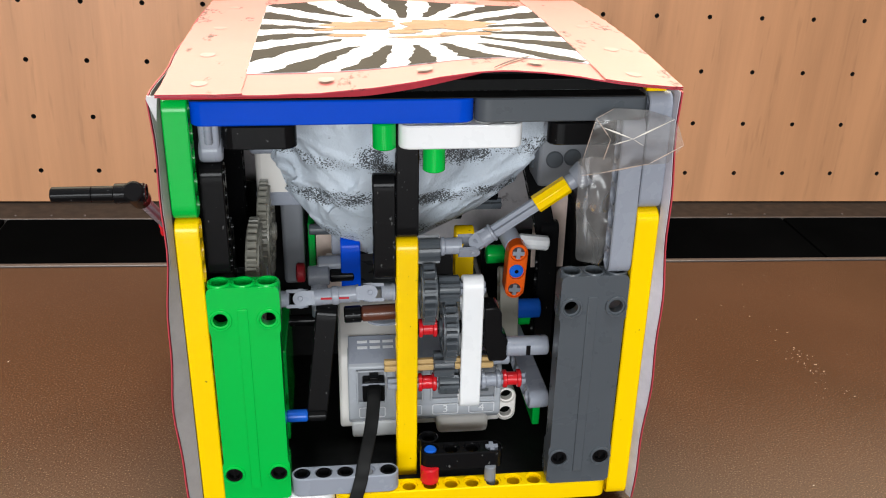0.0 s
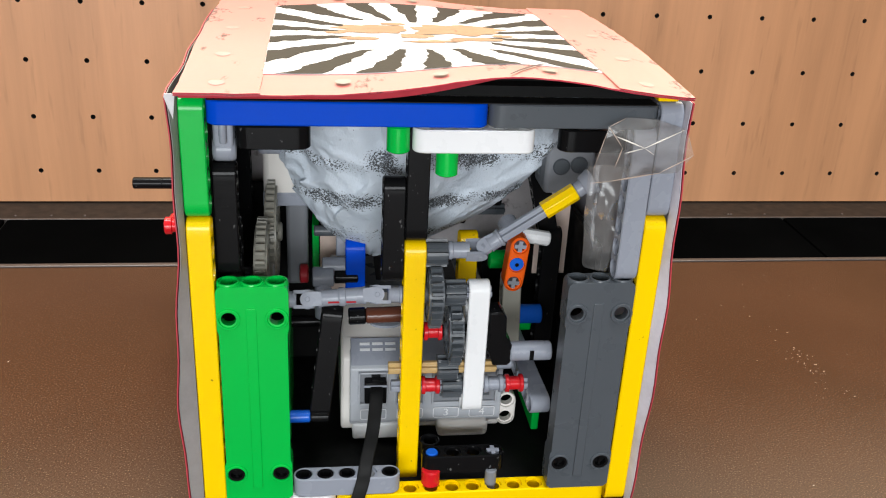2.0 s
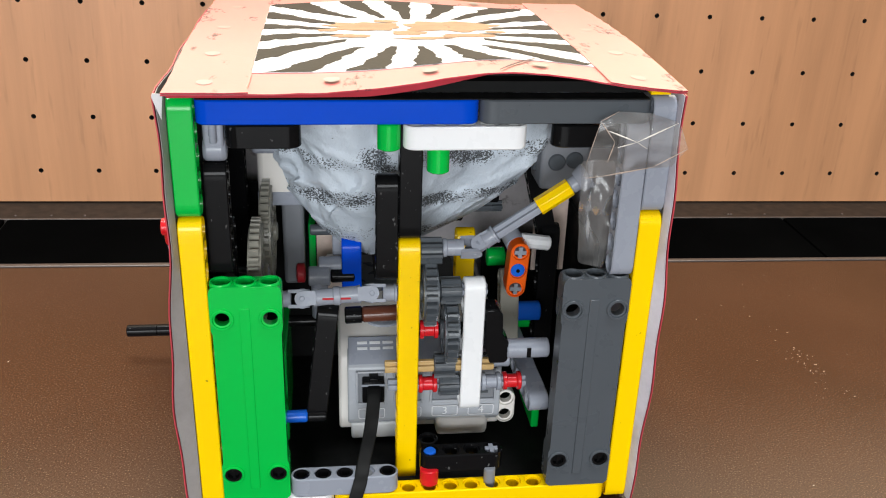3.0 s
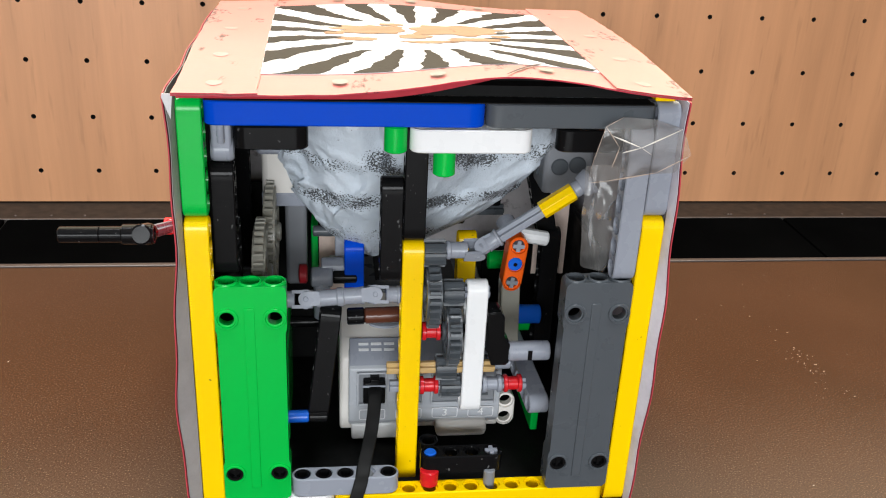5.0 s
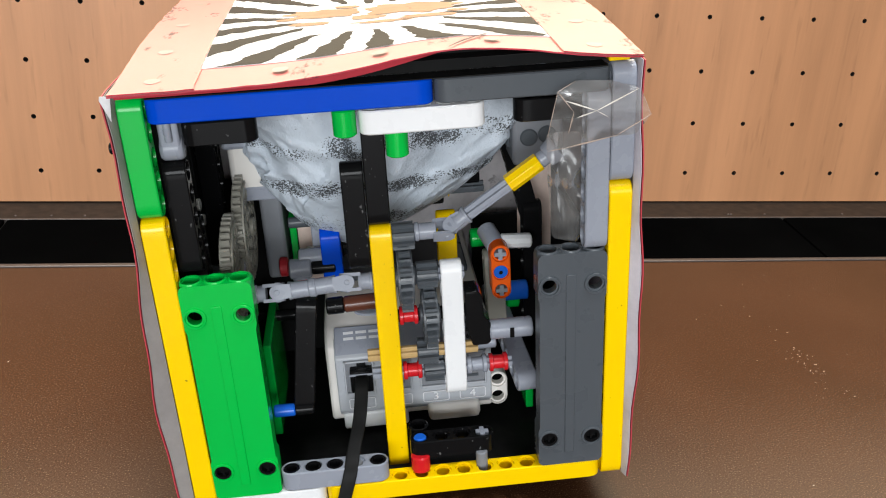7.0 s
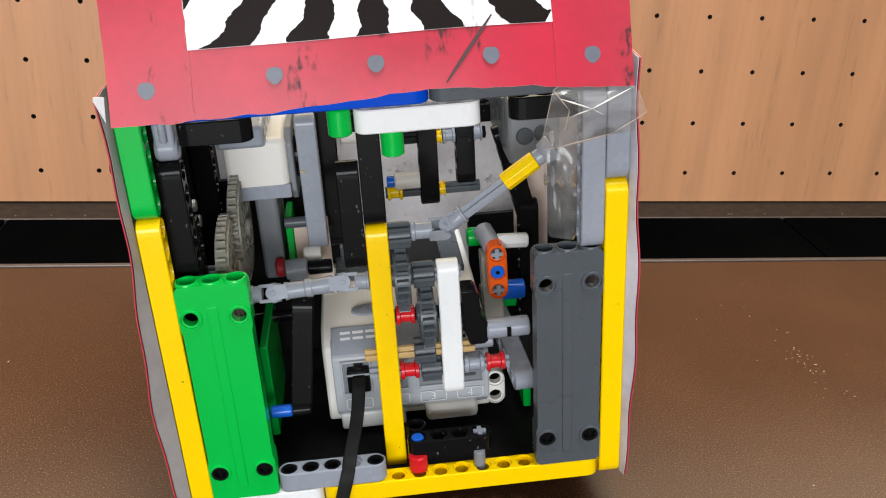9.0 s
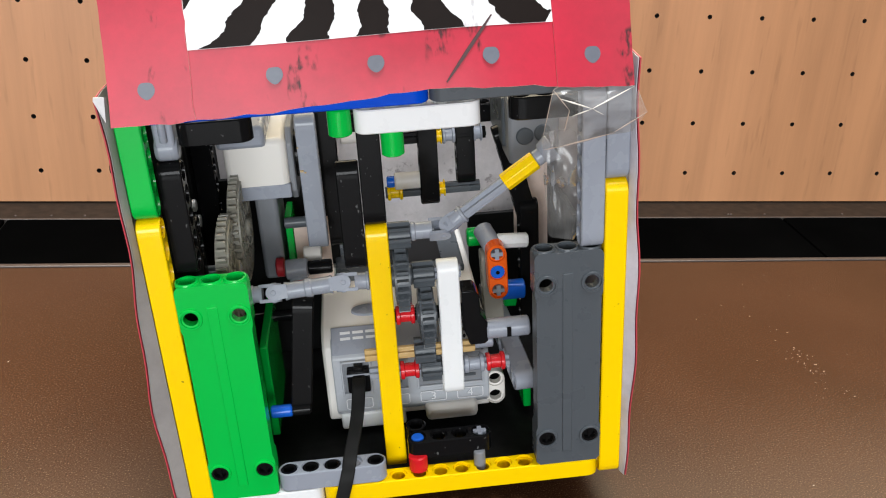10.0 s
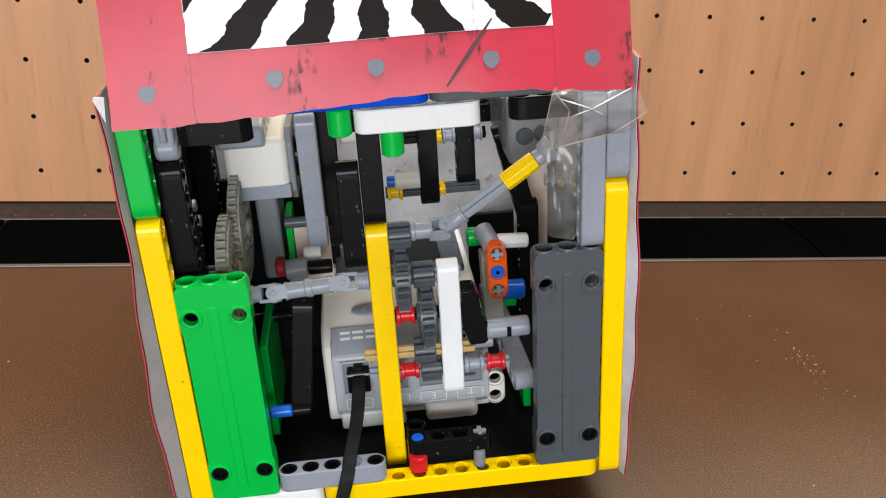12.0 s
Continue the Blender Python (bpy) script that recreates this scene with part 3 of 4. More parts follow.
def bush(x0, x1, y, z, material, label):
    bm = blank()
    lathe(bm, (x0, y, z), (x1, y, z), [(0, 0.40), (0.04, 0.44), (0.2, 0.44), (0.25, 0.33), (0.75, 0.33), (0.8, 0.44), (0.96, 0.44), (1, 0.40)], 20)
    return part("bush", bm, material, toy, label)


def tube(name, p0, p1, r, material, label="", seg=20):
    bm = blank()
    rod(bm, p0, p1, r, seg)
    return part(name, bm, material, toy, label)


def block(name, a, b, material, label="", bevel=0.08, parent=None):
    bm = blank()
    box(bm, a, b)
    return part(name, bm, material, parent or toy, label, bevel=bevel)


def axle_part(p0, p1, material, label):
    bm = blank()
    cross_axle(bm, p0, p1)
    return part("axle", bm, material, toy, label, bevel=0.03)


# gear train between the yellow and the white beam
G1 = gear(0.48, 2.5, 12.35, 8, 0.5, 0.95, DARK, "small dark grey gear", 1.0)
G2 = gear(0.45, 2.5, 10.35, 24, 1.5, 0.5, DARK, "large dark grey gear", 0.95, 6)
G3 = gear(1.42, 2.5, 10.35, 8, 0.5, 0.92, DARK, "small dark grey gear", 1.0)
G4 = gear(1.45, 2.5, 8.35, 24, 1.5, 0.5, DARK, "large dark grey gear", 0.95, 6)
G5 = gear(1.25, 2.5, 6.4, 8, 0.5, 0.95, DARK, "small dark grey gear", 1.0)
G6 = gear(1.5, 2.5, 5.4, 8, 0.5, 0.9, DARK, "small dark grey gear", 1.0)
bush(0.05, 0.9, 2.5, 8.35, RED, "red bush on an axle")
bush(0.05, 0.92, 2.5, 5.4, RED, "red bush on an axle")
bush(4.1, 4.98, 2.5, 5.4, RED, "red bush on an axle")
axle_part((-1.55, 2.5, 6.4), (3.6, 2.5, 6.4), TAN, "tan axle through the gears")
axle_part((-1.4, 2.5, 5.4), (5.2, 2.5, 5.4), LIGHT, "light grey axle")
axle_part((-0.9, 2.5, 8.35), (3.2, 2.5, 8.35), BLACK, "black axle")
axle_part((-1.2, 2.5, 10.35), (3.1, 2.5, 10.35), LIGHT, "light grey axle")
bush(3.05, 4.0, 2.5, 5.4, LIGHT, "light grey bush")

# universal joint chain on the crank side
bm = blank()
yoke(bm, (-2.15, 2.5, 10.3), (-1, 0, 0.02), (0, 0.5, 1), 1.15)
spinner(bm, (-2.15, 2.5, 10.3))
part("universal_joint", bm, LIGHT, toy, "light grey universal joint")
bm = blank()
yoke(bm, (-2.15, 2.5, 10.3), (1, 0, 0.06), (0, 1, -0.5), 1.75)
yoke(bm, (-5.25, 2.5, 10.1), (-1, 0, -0.06), (0, 1, -0.5), 1.75)
shaft = part("joint_shaft", bm, LIGHT, toy, "light grey double joint shaft with red marks")
marks = []
for xa, xb in ((-3.1, -3.55), (-3.85, -4.35)):
    bm = blank()
    box(bm, (xb, 2.5 - 0.39, 10.2), (xa, 2.5 - 0.34, 10.29))
    marks.append(part("mark", bm, DARKRED, shaft, "thin red mark"))
bm = blank()
yoke(bm, (-5.25, 2.5, 10.1), (1, 0, 0.0), (0, 0.5, 1), 1.0)
spinner(bm, (-5.25, 2.5, 10.1))
part("universal_joint", bm, LIGHT, toy, "light grey universal joint")

# slanting drive shaft
J = Vector((2.42, 2.5, 12.48))
D = Vector((3.0, 0.1, 2.0)).normalized()
bm = blank()
yoke(bm, J, (1, 0, 0), (0, 0.8, 0.6), 1.45)
spinner(bm, J)
part("universal_joint", bm, LIGHT, toy, "light grey universal joint")
bm = blank()
yoke(bm, J, -D, (0.3, -0.6, 0.74), 1.15)
part("universal_joint", bm, LIGHT, toy, "light grey universal joint")
axle_part(J + D * 0.9, J + D * 5.2, LIGHT, "long slanting grey axle")
bm = blank()
m, ln = along(J + D * 3.35, J + D * 5.0)
prism(bm, [(0.42 * math.cos(a) * (1 if k % 2 else 0.9), 0.42 * math.sin(a) * (1 if k % 2 else 0.9)) for k, a in enumerate([2 * math.pi * q / 16 for q in range(16)])], ln, m)
part("axle_connector", bm, YELLOW, toy, "ribbed yellow axle connector", bevel=0.03)
tube("pin", J + D * 5.0, J + D * 5.9, 0.36, LIGHT, "light grey pin end")
bm = blank()
lathe(bm, J + D * 5.35, J + D * 5.95, [(0, 0.44), (0.1, 0.5), (0.9, 0.62), (1, 0.58), (1, 0.44), (0, 0.36)], 24, hollow=True)
part("pin_collar", bm, LIGHT, toy, "light grey flared pin collar")

# connectors on the open side of the white beam
bm = blank()
m = axes((0, 3.2, 0), (1, 0, 0), (0, 0, 1))
prism(bm, [(3.05, 9.5), (3.65, 9.5), (3.85, 9.2), (3.9, 8.2), (4.2, 7.75), (4.2, 6.8), (4.05, 6.65), (3.35, 6.65), (3.05, 7.7)], 1.15, m)
for k in range(4):
    box(bm, (3.02, 2.0 + 0.02 * k, 8.2 - 0.38 * k), (3.16, 2.2, 8.4 - 0.38 * k))
part("connector", bm, BLACK, toy, "black angled connector", bevel=0.1)
bm = blank()
lathe(bm, (4.15, 2.4, 7.25), (6.15, 2.4, 7.25), [(0, 0.42), (0.03, 0.47), (0.97, 0.47), (1, 0.42)], 24)
lg = part("pin_connector", bm, LIGHT, toy, "light grey tube connector with a slot")
# a black strip puts the slot's shade into colour
block("slot", (5.06, 1.905, 7.0), (5.26, 1.96, 7.5), BLACK, "black strip for the shade in the slot", 0.01, lg)
bm = blank()
liftarm(bm, (5.9, 2.6, 4.15), 9, (-0.06, 0.99, 0.08), (1, 0.06, 0))
part("beam", bm, LIGHT, toy, "light grey beam sloping to the back")
tube("pin", (3.0, 3.6, 5.9), (4.6, 3.6, 5.9), 0.33, LIGHT)

# orange rocker
rocker_at = (5.3, 6.45, 8.25)
bm = blank()
liftarm(bm, (0, 0, -1), 3, "z", "y")
rocker = part("rocker_beam", bm, ORANGE, toy, "short orange beam with a blue pin", at=pose(rocker_at[0] * U, rocker_at[1] * U, rocker_at[2] * U))
bm = blank()
lathe(bm, (0, -0.45, 0), (0, 0.4, 0), [(0, 0.22), (0, 0.29), (0.06, 0.36), (1, 0.3)], 18)
part("pin", bm, BRIGHTBLUE, rocker, "blue pin")
# a flat black disc stands in for the shade in the bore
bm = blank()
lathe(bm, (0, -0.47, 0), (0, -0.455, 0), [(0, 0.1), (1, 0.1)], 14)
part("bore_shade", bm, BLACK, rocker, "black disc for the shade in the bore")
for dz, mm in ((1, LIGHT), (-1, PINHOLE)):
    bm = blank()
    cross_axle(bm, (0, -0.49, dz), (0, 0.4, dz), 0.29, 0.1)
    part("axle", bm, mm, rocker, "cross axle end")
bm = blank()
rod(bm, (-0.05, 0.45, 1.0), (-0.4, 1.7, 1.45), 0.5, 20)
part("axle_sleeve", bm, LIGHT, rocker, "pale grey sleeve")
bm = blank()
rod(bm, (0.2, 0.75, 1.15), (1.75, 0.85, 1.0), 0.38, 10)
part("connector", bm, WHITE, rocker, "white ribbed connector")
tube("connector", (4.2, 9.4, 8.75), (5.2, 9.4, 8.75), 0.5, GREEN, "green tube connector")
tube("connector", (5.6, 7.6, 6.4), (6.9, 7.6, 6.4), 0.52, BRIGHTBLUE, "blue tube connector")
beam(toy, (7.3, 8.6, 3.5), 8, "z", "x", BLACK, "black upright beam")
bm = blank()
liftarm(bm, (5.2, 7.2, 4.4), 5, (-0.02, 0.1, 1), (1, 0, 0))
part("beam", bm, OLD, toy, "greyish upright beam behind the rocker")
tube("connector", (5.9, 8.6, 5.4), (6.6, 8.6, 5.4), 0.5, GREEN, "green connector")

# ---- the control brick ----
bm = blank()
prism(bm, [(5.3, 1.0), (17, 1.0), (17, 5.9), (6.3, 5.9), (5.45, 5.35), (5.3, 5.1)], 8.3, axes((-3.7, 0, 0), (0, 1, 0), (0, 0, 1)))
brick = part("control_brick", bm, CREAM, toy, "grey and white programmable control brick", bevel=0.15)
bm = blank()
m = axes((-3.25, 0, 0), (0, 1, 0), (0, 0, 1))
prism(bm, [(4.7, 1.9), (5.1, 1.45), (5.6, 1.45), (5.6, 5.7), (5.2, 5.45), (4.72, 4.95)], 7.75, m)
part("port_face", bm, BRICKGREY, brick, "light grey face with four sockets", bevel=0.08)
bm = blank()
m = axes((-3.2, 0, 0), (0, 1, 0), (0, 0, 1))
prism(bm, [(4.80, 5.12), (5.15, 5.50), (6.15, 5.95), (6.2, 5.7), (5.4, 5.3)], 7.65, m)
part("top_band", bm, LIGHT, brick, "darker grey band along the top edge", bevel=0.03)
# plain pale bars where the maker's mark stands
mm = axes((-2.75, 5.34, 5.60), (1, 0, 0), (0, 0.91, 0.41))
for xa, xb in ((0.0, 0.5), (0.62, 1.15), (1.27, 1.8)):
    bm = blank()
    box(bm, (xa, 0.05, 0), (xb, 0.2, 0.02), mm), box(bm, (xa, 0.4, 0), (xb, 0.55, 0.02), mm)
    part("mark", bm, PRINT, brick, "pale printed bar")
for k in range(4):
    x = -2.75 + 1.86 * k
    bm = blank()
    for a, b in (((x - 0.1, 4.50, 2.9), (x, 4.9, 4.85)), ((x + 1.3, 4.50, 2.9), (x + 1.4, 4.9, 4.85)), ((x, 4.5, 2.9), (x + 1.3, 4.9, 3.05)), ((x, 4.55, 4.75), (x + 1.3, 4.9, 4.85))):
        box(bm, a, b)
    sock = part("socket", bm, BRICKGREY, brick, "socket frame", bevel=0.03)
    # a darker plate paints the shade inside the socket
    block("socket_shade", (x + 0.03, 4.62, 3.07), (x + 1.27, 4.70, 4.78), PINHOLE, "darker plate for the shade in the socket", 0, sock)
    bm = blank()
    for q in range(3):
        box(bm, (x + 0.3, 4.58, 3.35 + 0.42 * q), (x + 1.0, 4.64, 3.5 + 0.42 * q))
    part("contacts", bm, DARK, sock)
    bm = blank()
    m = axes((x + 0.0, 4.655, 2.02), (1, 0, 0), (0, -0.05, 1))
    n = 28
    ring = []
    for rr in (0.0, 0.045):
        loop = []
        for q in range(n):
            a = 2 * math.pi * q / n
            cx, cy = 0.55 * (1 if math.cos(a) > 0 else -1), 0.2 * (1 if math.sin(a) > 0 else -1)
            loop.append(bm.verts.new(m @ Vector((0.68 + cx + (0.12 - rr) * math.cos(a), 0.32 + cy + (0.12 - rr) * math.sin(a), 0.02))))
        ring.append(loop)
    for q in range(n):
        bm.faces.new((ring[0][q], ring[0][(q + 1) % n], ring[1][(q + 1) % n], ring[1][q]))
    part("label_outline", bm, PRINT, sock, "pale rounded outline")
    cu = bpy.data.curves.new("digit", "FONT")
    cu.body, cu.size, cu.align_x, cu.extrude = str(k + 1), 0.62 * U, "CENTER", 0.0001
    dg = new("digit", cu)
    me = bpy.data.meshes.new_from_object(dg.evaluated_get(bpy.context.evaluated_depsgraph_get()))
    bpy.data.objects.remove(dg)
    me.materials.append(PRINT)
    ob = new("digit", me)
    ob.parent = sock
    ob.matrix_basis = pose((x + 0.68) * U, 4.63 * U, 2.14 * U, 90)
    tagged(ob, "pale printed digit")
block("battery_cover", (-3.1, 5.0, 0.55), (0.2, 12.0, 1.5), WHITE, "white battery cover", 0.12, brick)
block("battery_pack", (1.2, 4.3, 1.0), (3.85, 11.0, 1.9), CREAM, "cream battery pack end", 0.25, brick)
block("screen_frame", (-2.9, 11.2, 5.85), (4.2, 16.6, 6.3), DARK, "dark grey screen surround", 0.12, brick)
block("screen", (-1.6, 12.0, 6.27), (3.0, 15.8, 6.33), BLACK, "dark display", 0.02, brick)
bm = blank()
lathe(bm, (-1.3, 7.7, 5.85), (-1.3, 7.7, 6.05), [(0, 0.75), (0.8, 0.72), (1, 0.6)], 28)
bmesh.ops.scale(bm, vec=(1.15, 0.75, 1), verts=bm.verts, space=Matrix.Translation((1.3, -7.7, 0)))
part("button", bm, LIGHT, brick, "oval grey button")
bm = blank()
liftarm(bm, (4.85, 5.2, 1.75), 2, "z", "y", 0.6)
part("pin_tab", bm, CREAM, brick, "cream tab with two holes")

# cable from the first socket, hanging over the front
path = [(-1.98, 4.2, 4.3), (-1.98, 3.7, 4.35), (-2.02, 3.3, 4.1), (-2.08, 3.0, 3.6), (-2.2, 2.3, 3.1), (-2.38, 1.5, 2.75), (-2.62, 0.7, 2.35), (-2.72, 0.1, 2.02), (-2.86, -0.2, 1.6), (-3.08, -0.35, 0.9), (-3.28, -0.45, 0.3), (-3.6, -0.9, 0.08), (-4.3, -2.4, 0.06)]
bm = blank()
rings = []
for k, q in enumerate(path):
    p = Vector(q)
    d = (Vector(path[min(k + 1, len(path) - 1)]) - Vector(path[max(k - 1, 0)])).normalized()
    nn = Vector((1, 0, 0)).cross(d).normalized()
    rings.append([bm.verts.new(p + Vector((1, 0, 0)) * (0.36 * max(-0.9, min(0.9, 1.3 * math.cos(a)))) + nn * (0.075 * max(-0.9, min(0.9, 1.3 * math.sin(a))))) for a in [2 * math.pi * q2 / 12 for q2 in range(12)]])
for r1, r2 in zip(rings, rings[1:]):
    for k in range(12):
        bm.faces.new((r1[k], r1[(k + 1) % 12], r2[(k + 1) % 12], r2[k]))
bm.faces.new(rings[0]), bm.faces.new(rings[-1])
cable = part("cable", bm, MATTEBLACK, toy, "flat black cable")
sd = cable.modifiers.new("round", "SUBSURF")
sd.levels = sd.render_levels = 2
plug = block("plug", (-2.55, 4.1, 3.3), (-1.45, 4.8, 4.55), BLACK, "black cable plug", 0.08)
# light grey strip puts the shine on the plug into colour
block("plug_highlight", (-2.6, 4.04, 4.3), (-1.42, 4.12, 4.42), LIGHT, "light grey strip painted as the plug's highlight", 0.03, plug)
bm = blank()
box(bm, (-2.2, 4.05, 4.5), (-1.75, 4.7, 4.75))
part("plug_latch", bm, BLACK, toy, "clear-black plug latch", bevel=0.04)

# uprights and pins towards the left
bm = blank()
liftarm(bm, (-4.75, 3.0, 3.9), 6, (0.12, 0.08, 1), (1, 0, -0.12))
part("beam", bm, BLACK, toy, "black leaning beam")
tube("pin", (-6.2, 2.6, 3.75), (-5.2, 2.6, 3.75), 0.3, BRIGHTBLUE, "blue pin")
tube("axle", (-5.2, 2.6, 3.75), (-4.3, 2.6, 3.75), 0.3, BLACK, "black axle end")
block("panel", (-6.6, 4.5, 1.0), (-6.2, 10.0, 6.2), GREEN, "bright green side panel", 0.08)
block("panel", (6.3, 5.0, 0.8), (6.7, 9.5, 2.6), GREEN, "bright green side panel", 0.08)
beam(toy, (-8.5, 1.5, 12.5), 5, "z", "x", BLACK, "black upright beam")
bm = blank()
rod(bm, (-8.9, 1.5, 17.5), (-8.0, 1.5, 17.5), 0.5, 20)
box(bm, (-8.85, 1.05, 17.5), (-8.05, 1.95, 19.0))
pc = part("pin_connector", bm, LIGHT, toy, "light grey fork connector", bevel=0.1)
tube("pin", (-8.45, 1.0, 17.9), (-8.45, 1.0, 19.0), 0.16, LIGHT)
beam(toy, (-7.5, 1.5, 18.1), 3, "x", "z", BLACK, "black beam under the top rail")
beam(toy, (8.5, 0.5, 12.5), 7, "z", "x", LIGHT, "light grey upright beam")
beam(toy, (5.85, 2.0, 17.9), 3, "x", "z", BLACK, "black beam under the top rail")
beam(toy, (-0.5, 0.5, 18.33), 5, "x", "z", WHITE, "white beam under the top rail")
tube("pin_connector", (-1.55, 0.5, 17.78), (-1.55, 0.5, 18.9), 0.47, GREEN, "bright green tube")
tube("pin_connector", (0.45, 0.5, 16.8), (0.45, 0.5, 17.9), 0.46, GREEN, "bright green tube")
# black crank on the bottom beam
bm = blank()
liftarm(bm, (0.55, 1.2, 2.0), 4, "x", "z")
hook = part("beam", bm, BLACK, toy, "black beam on red and grey posts")
bm = blank()
liftarm(bm, (0.55, 2.2, 2.0), 1, "x", "z")
part("beam_end", bm, BLACK, hook)
bm = blank()
rod(bm, (0.55, 1.2, 1.3), (0.55, 1.2, 2.5), 0.3, 16)
part("pin", bm, BRIGHTBLUE, hook, "blue pin")
bm = blank()
rod(bm, (0.5, 0.85, 0.9), (0.5, 0.85, 1.75), 0.45, 20)
part("post", bm, RED, hook, "red round post")
bm = blank()
rod(bm, (3.4, 0.75, 0.6), (3.4, 0.75, 1.7), 0.28, 16)
part("post", bm, PINHOLE, hook, "grey axle post")
bm = blank()
cross_axle(bm, (3.5, 1.2, 1.6), (3.5, 1.2, 2.5), 0.3, 0.1)
part("axle", bm, LIGHT, hook, "grey axle end")
# dark pins in the holes of the grey beam and the panels
for x in (-5.5, -4.5, -3.5, -1.5):
    bm = blank()
    lathe(bm, (x, 0.5, 1.2), (x, 0.5, 1.95), [(0, 0.3), (0.8, 0.3), (0.82, 0.385), (1, 0.37), (1, 0.26), (0.55, 0.24)], 18)
    part("pin", bm, BLACK, toy, "black pin in a beam hole")
tube("pin", (-2.5, 0.5, 1.2), (-2.5, 0.5, 1.93), 0.3, PINHOLE, "grey pin in a beam hole")
for x, z in ((-8.5, 2.5), (-6.5, 2.5), (6.5, 2.5), (8.5, 2.5)):
    bm = blank()
    lathe(bm, (x, 0.6, z), (x, -0.04, z), [(0, 0.3), (0.75, 0.3), (0.78, 0.38), (1, 0.37), (1, 0.27), (0.6, 0.24)], 18)
    box(bm, (x - 0.05, 0.1, z - 0.26), (x + 0.05, 0.3, z + 0.26))
    part("pin", bm, BLACK, toy, "black pin in a panel hole")

# ---- towards the back ----
GA = gear(-7.3, 4.5, 10.45, 40, 2.5, 0.42, OLD, "worn grey gear", 0.95, 6)
GB = gear(-7.0, 7.6, 11.2, 40, 2.5, 0.38, OLD, "worn grey gear", 0.95, 6)
axle_part((-9.0, 4.5, 10.45), (-6.8, 4.5, 10.45), LIGHT, "grey axle")
motor = block("motor", (-7.4, 8.0, 12.4), (-4.4, 13.0, 15.4), CREAM, "large motor in white and grey casing", 0.3)
block("motor_top", (-7.6, 7.7, 15.1), (-5.3, 13.0, 16.2), LIGHT, "light grey motor housing", 0.2, motor)
block("motor_base", (-6.4, 9.3, 7.4), (-5.3, 13.0, 12.6), PINHOLE, "light grey motor housing", 0.2, motor)
bm = blank()
prism(bm, [(8.3, 12.6), (8.9, 12.0), (11.6, 12.0), (12.2, 12.6), (12.2, 15.0), (11.6, 15.7), (8.9, 15.7), (8.3, 15.0)], 0.3, axes((-4.42, 0, 0), (0, 1, 0), (0, 0, 1)))
plate = part("side_plate", bm, PINHOLE, motor, "dark grey chamfered side plate", bevel=0.08)
bm = blank()
lathe(bm, (-4.15, 10.2, 13.9), (-3.7, 10.2, 13.9), [(0, 1.2), (0.5, 1.2), (0.6, 0.6), (1, 0.55)], 24)
part("motor_hub", bm, BLACK, plate, "black round motor hub")
block("motor_front_band", (-7.42, 7.97, 12.38), (-4.38, 8.3, 13.1), LIGHT, "grey band along the lower front", 0.06, motor)
beam(toy, (-3.4, 8.5, 9.9), 7, "z", "x", LIGHT, "light grey upright beam")
tube("axle", (-5.0, 8.6, 10.8), (-3.6, 8.6, 10.8), 0.28, DARK, "dark grey axle")
block("panel", (-5.1, 9.8, 7.2), (-4.75, 12.0, 10.6), GREEN, "green panel behind the motor", 0.06)
tube("bush", (-4.2, 8.2, 9.2), (-3.3, 8.2, 9.2), 0.4, CREAM, "cream bush")
# frame at the back
beam(toy, (-2.55, 10.5, 9.0), 8, "z", "x", BLACK, "black upright beam")
beam(toy, (-2.5, 11.5, 14.9), 11, "x", "z", BLACK, "black cross beam")
beam(toy, (2.5, 10.5, 10.9), 5, "z", "x", BLACK, "black upright beam")
beam(toy, (4.5, 11.2, 11.6), 4, "z", "x", BLACK, "black upright beam")
tube("pin_connector", (-1.9, 11.4, 14.2), (0.1, 11.4, 14.2), 0.45, CREAM, "cream tube connector")
axle_part((0.4, 11.0, 13.9), (5.6, 11.0, 13.9), BLACK, "black axle")
bush(3.0, 3.3, 11.0, 13.9, YELLOW, "yellow half bush")
bush(3.35, 4.0, 11.0, 13.9, LIGHT, "light grey bush")
bush(4.95, 5.4, 11.0, 13.9, LIGHT, "light grey bush")
axle_part((0.2, 11.0, 11.0), (5.2, 11.0, 11.0), DARK, "dark grey axle")
bush(0.3, 1.1, 11.0, 11.0, YELLOW, "yellow bush")
bush(3.0, 3.35, 11.0, 11.0, YELLOW, "yellow half bush")
tube("pin_connector", (0.7, 10.7, 11.7), (2.1, 10.7, 11.7), 0.45, CREAM, "cream tube connector")
tube("pin", (0.3, 10.7, 11.7), (0.75, 10.7, 11.7), 0.3, BRIGHTBLUE, "blue pin")
bm = blank()
liftarm(bm, (6.1, 8.5, 14.6), 6, (0.26, 0.1, -1), (1, 0, 0.26))
part("beam", bm, BLACK, toy, "black slanting beam")
smotor = block("motor", (6.0, 6.0, 13.8), (8.4, 11.0, 17.0), PINHOLE, "grey motor behind the corner", 0.2)
block("motor_side", (5.85, 7.0, 14.4), (6.1, 10.8, 16.8), DARK, "dark grey ribbed motor side", 0.1, smotor)
for x, z in ((6.75, 15.2), (7.6, 15.3)):
    bm = blank()
    lathe(bm, (x, 6.05, z), (x, 5.9, z), [(0, 0.42), (0.6, 0.42), (1, 0.36)], 20)
    part("boss", bm, DARK, smotor, "round boss")
tube("pin", (6.6, 5.8, 16.6), (7.2, 5.8, 16.6), 0.3, RED, "red pin")
beam(toy, (8.2, 11.5, 8.5), 7, "z", "x", BLACK, "black upright beam")

# ---- cards round the box ----
SMOKY = paper("smoky_lining_card", (0.27, 0.25, 0.245), 0.35)
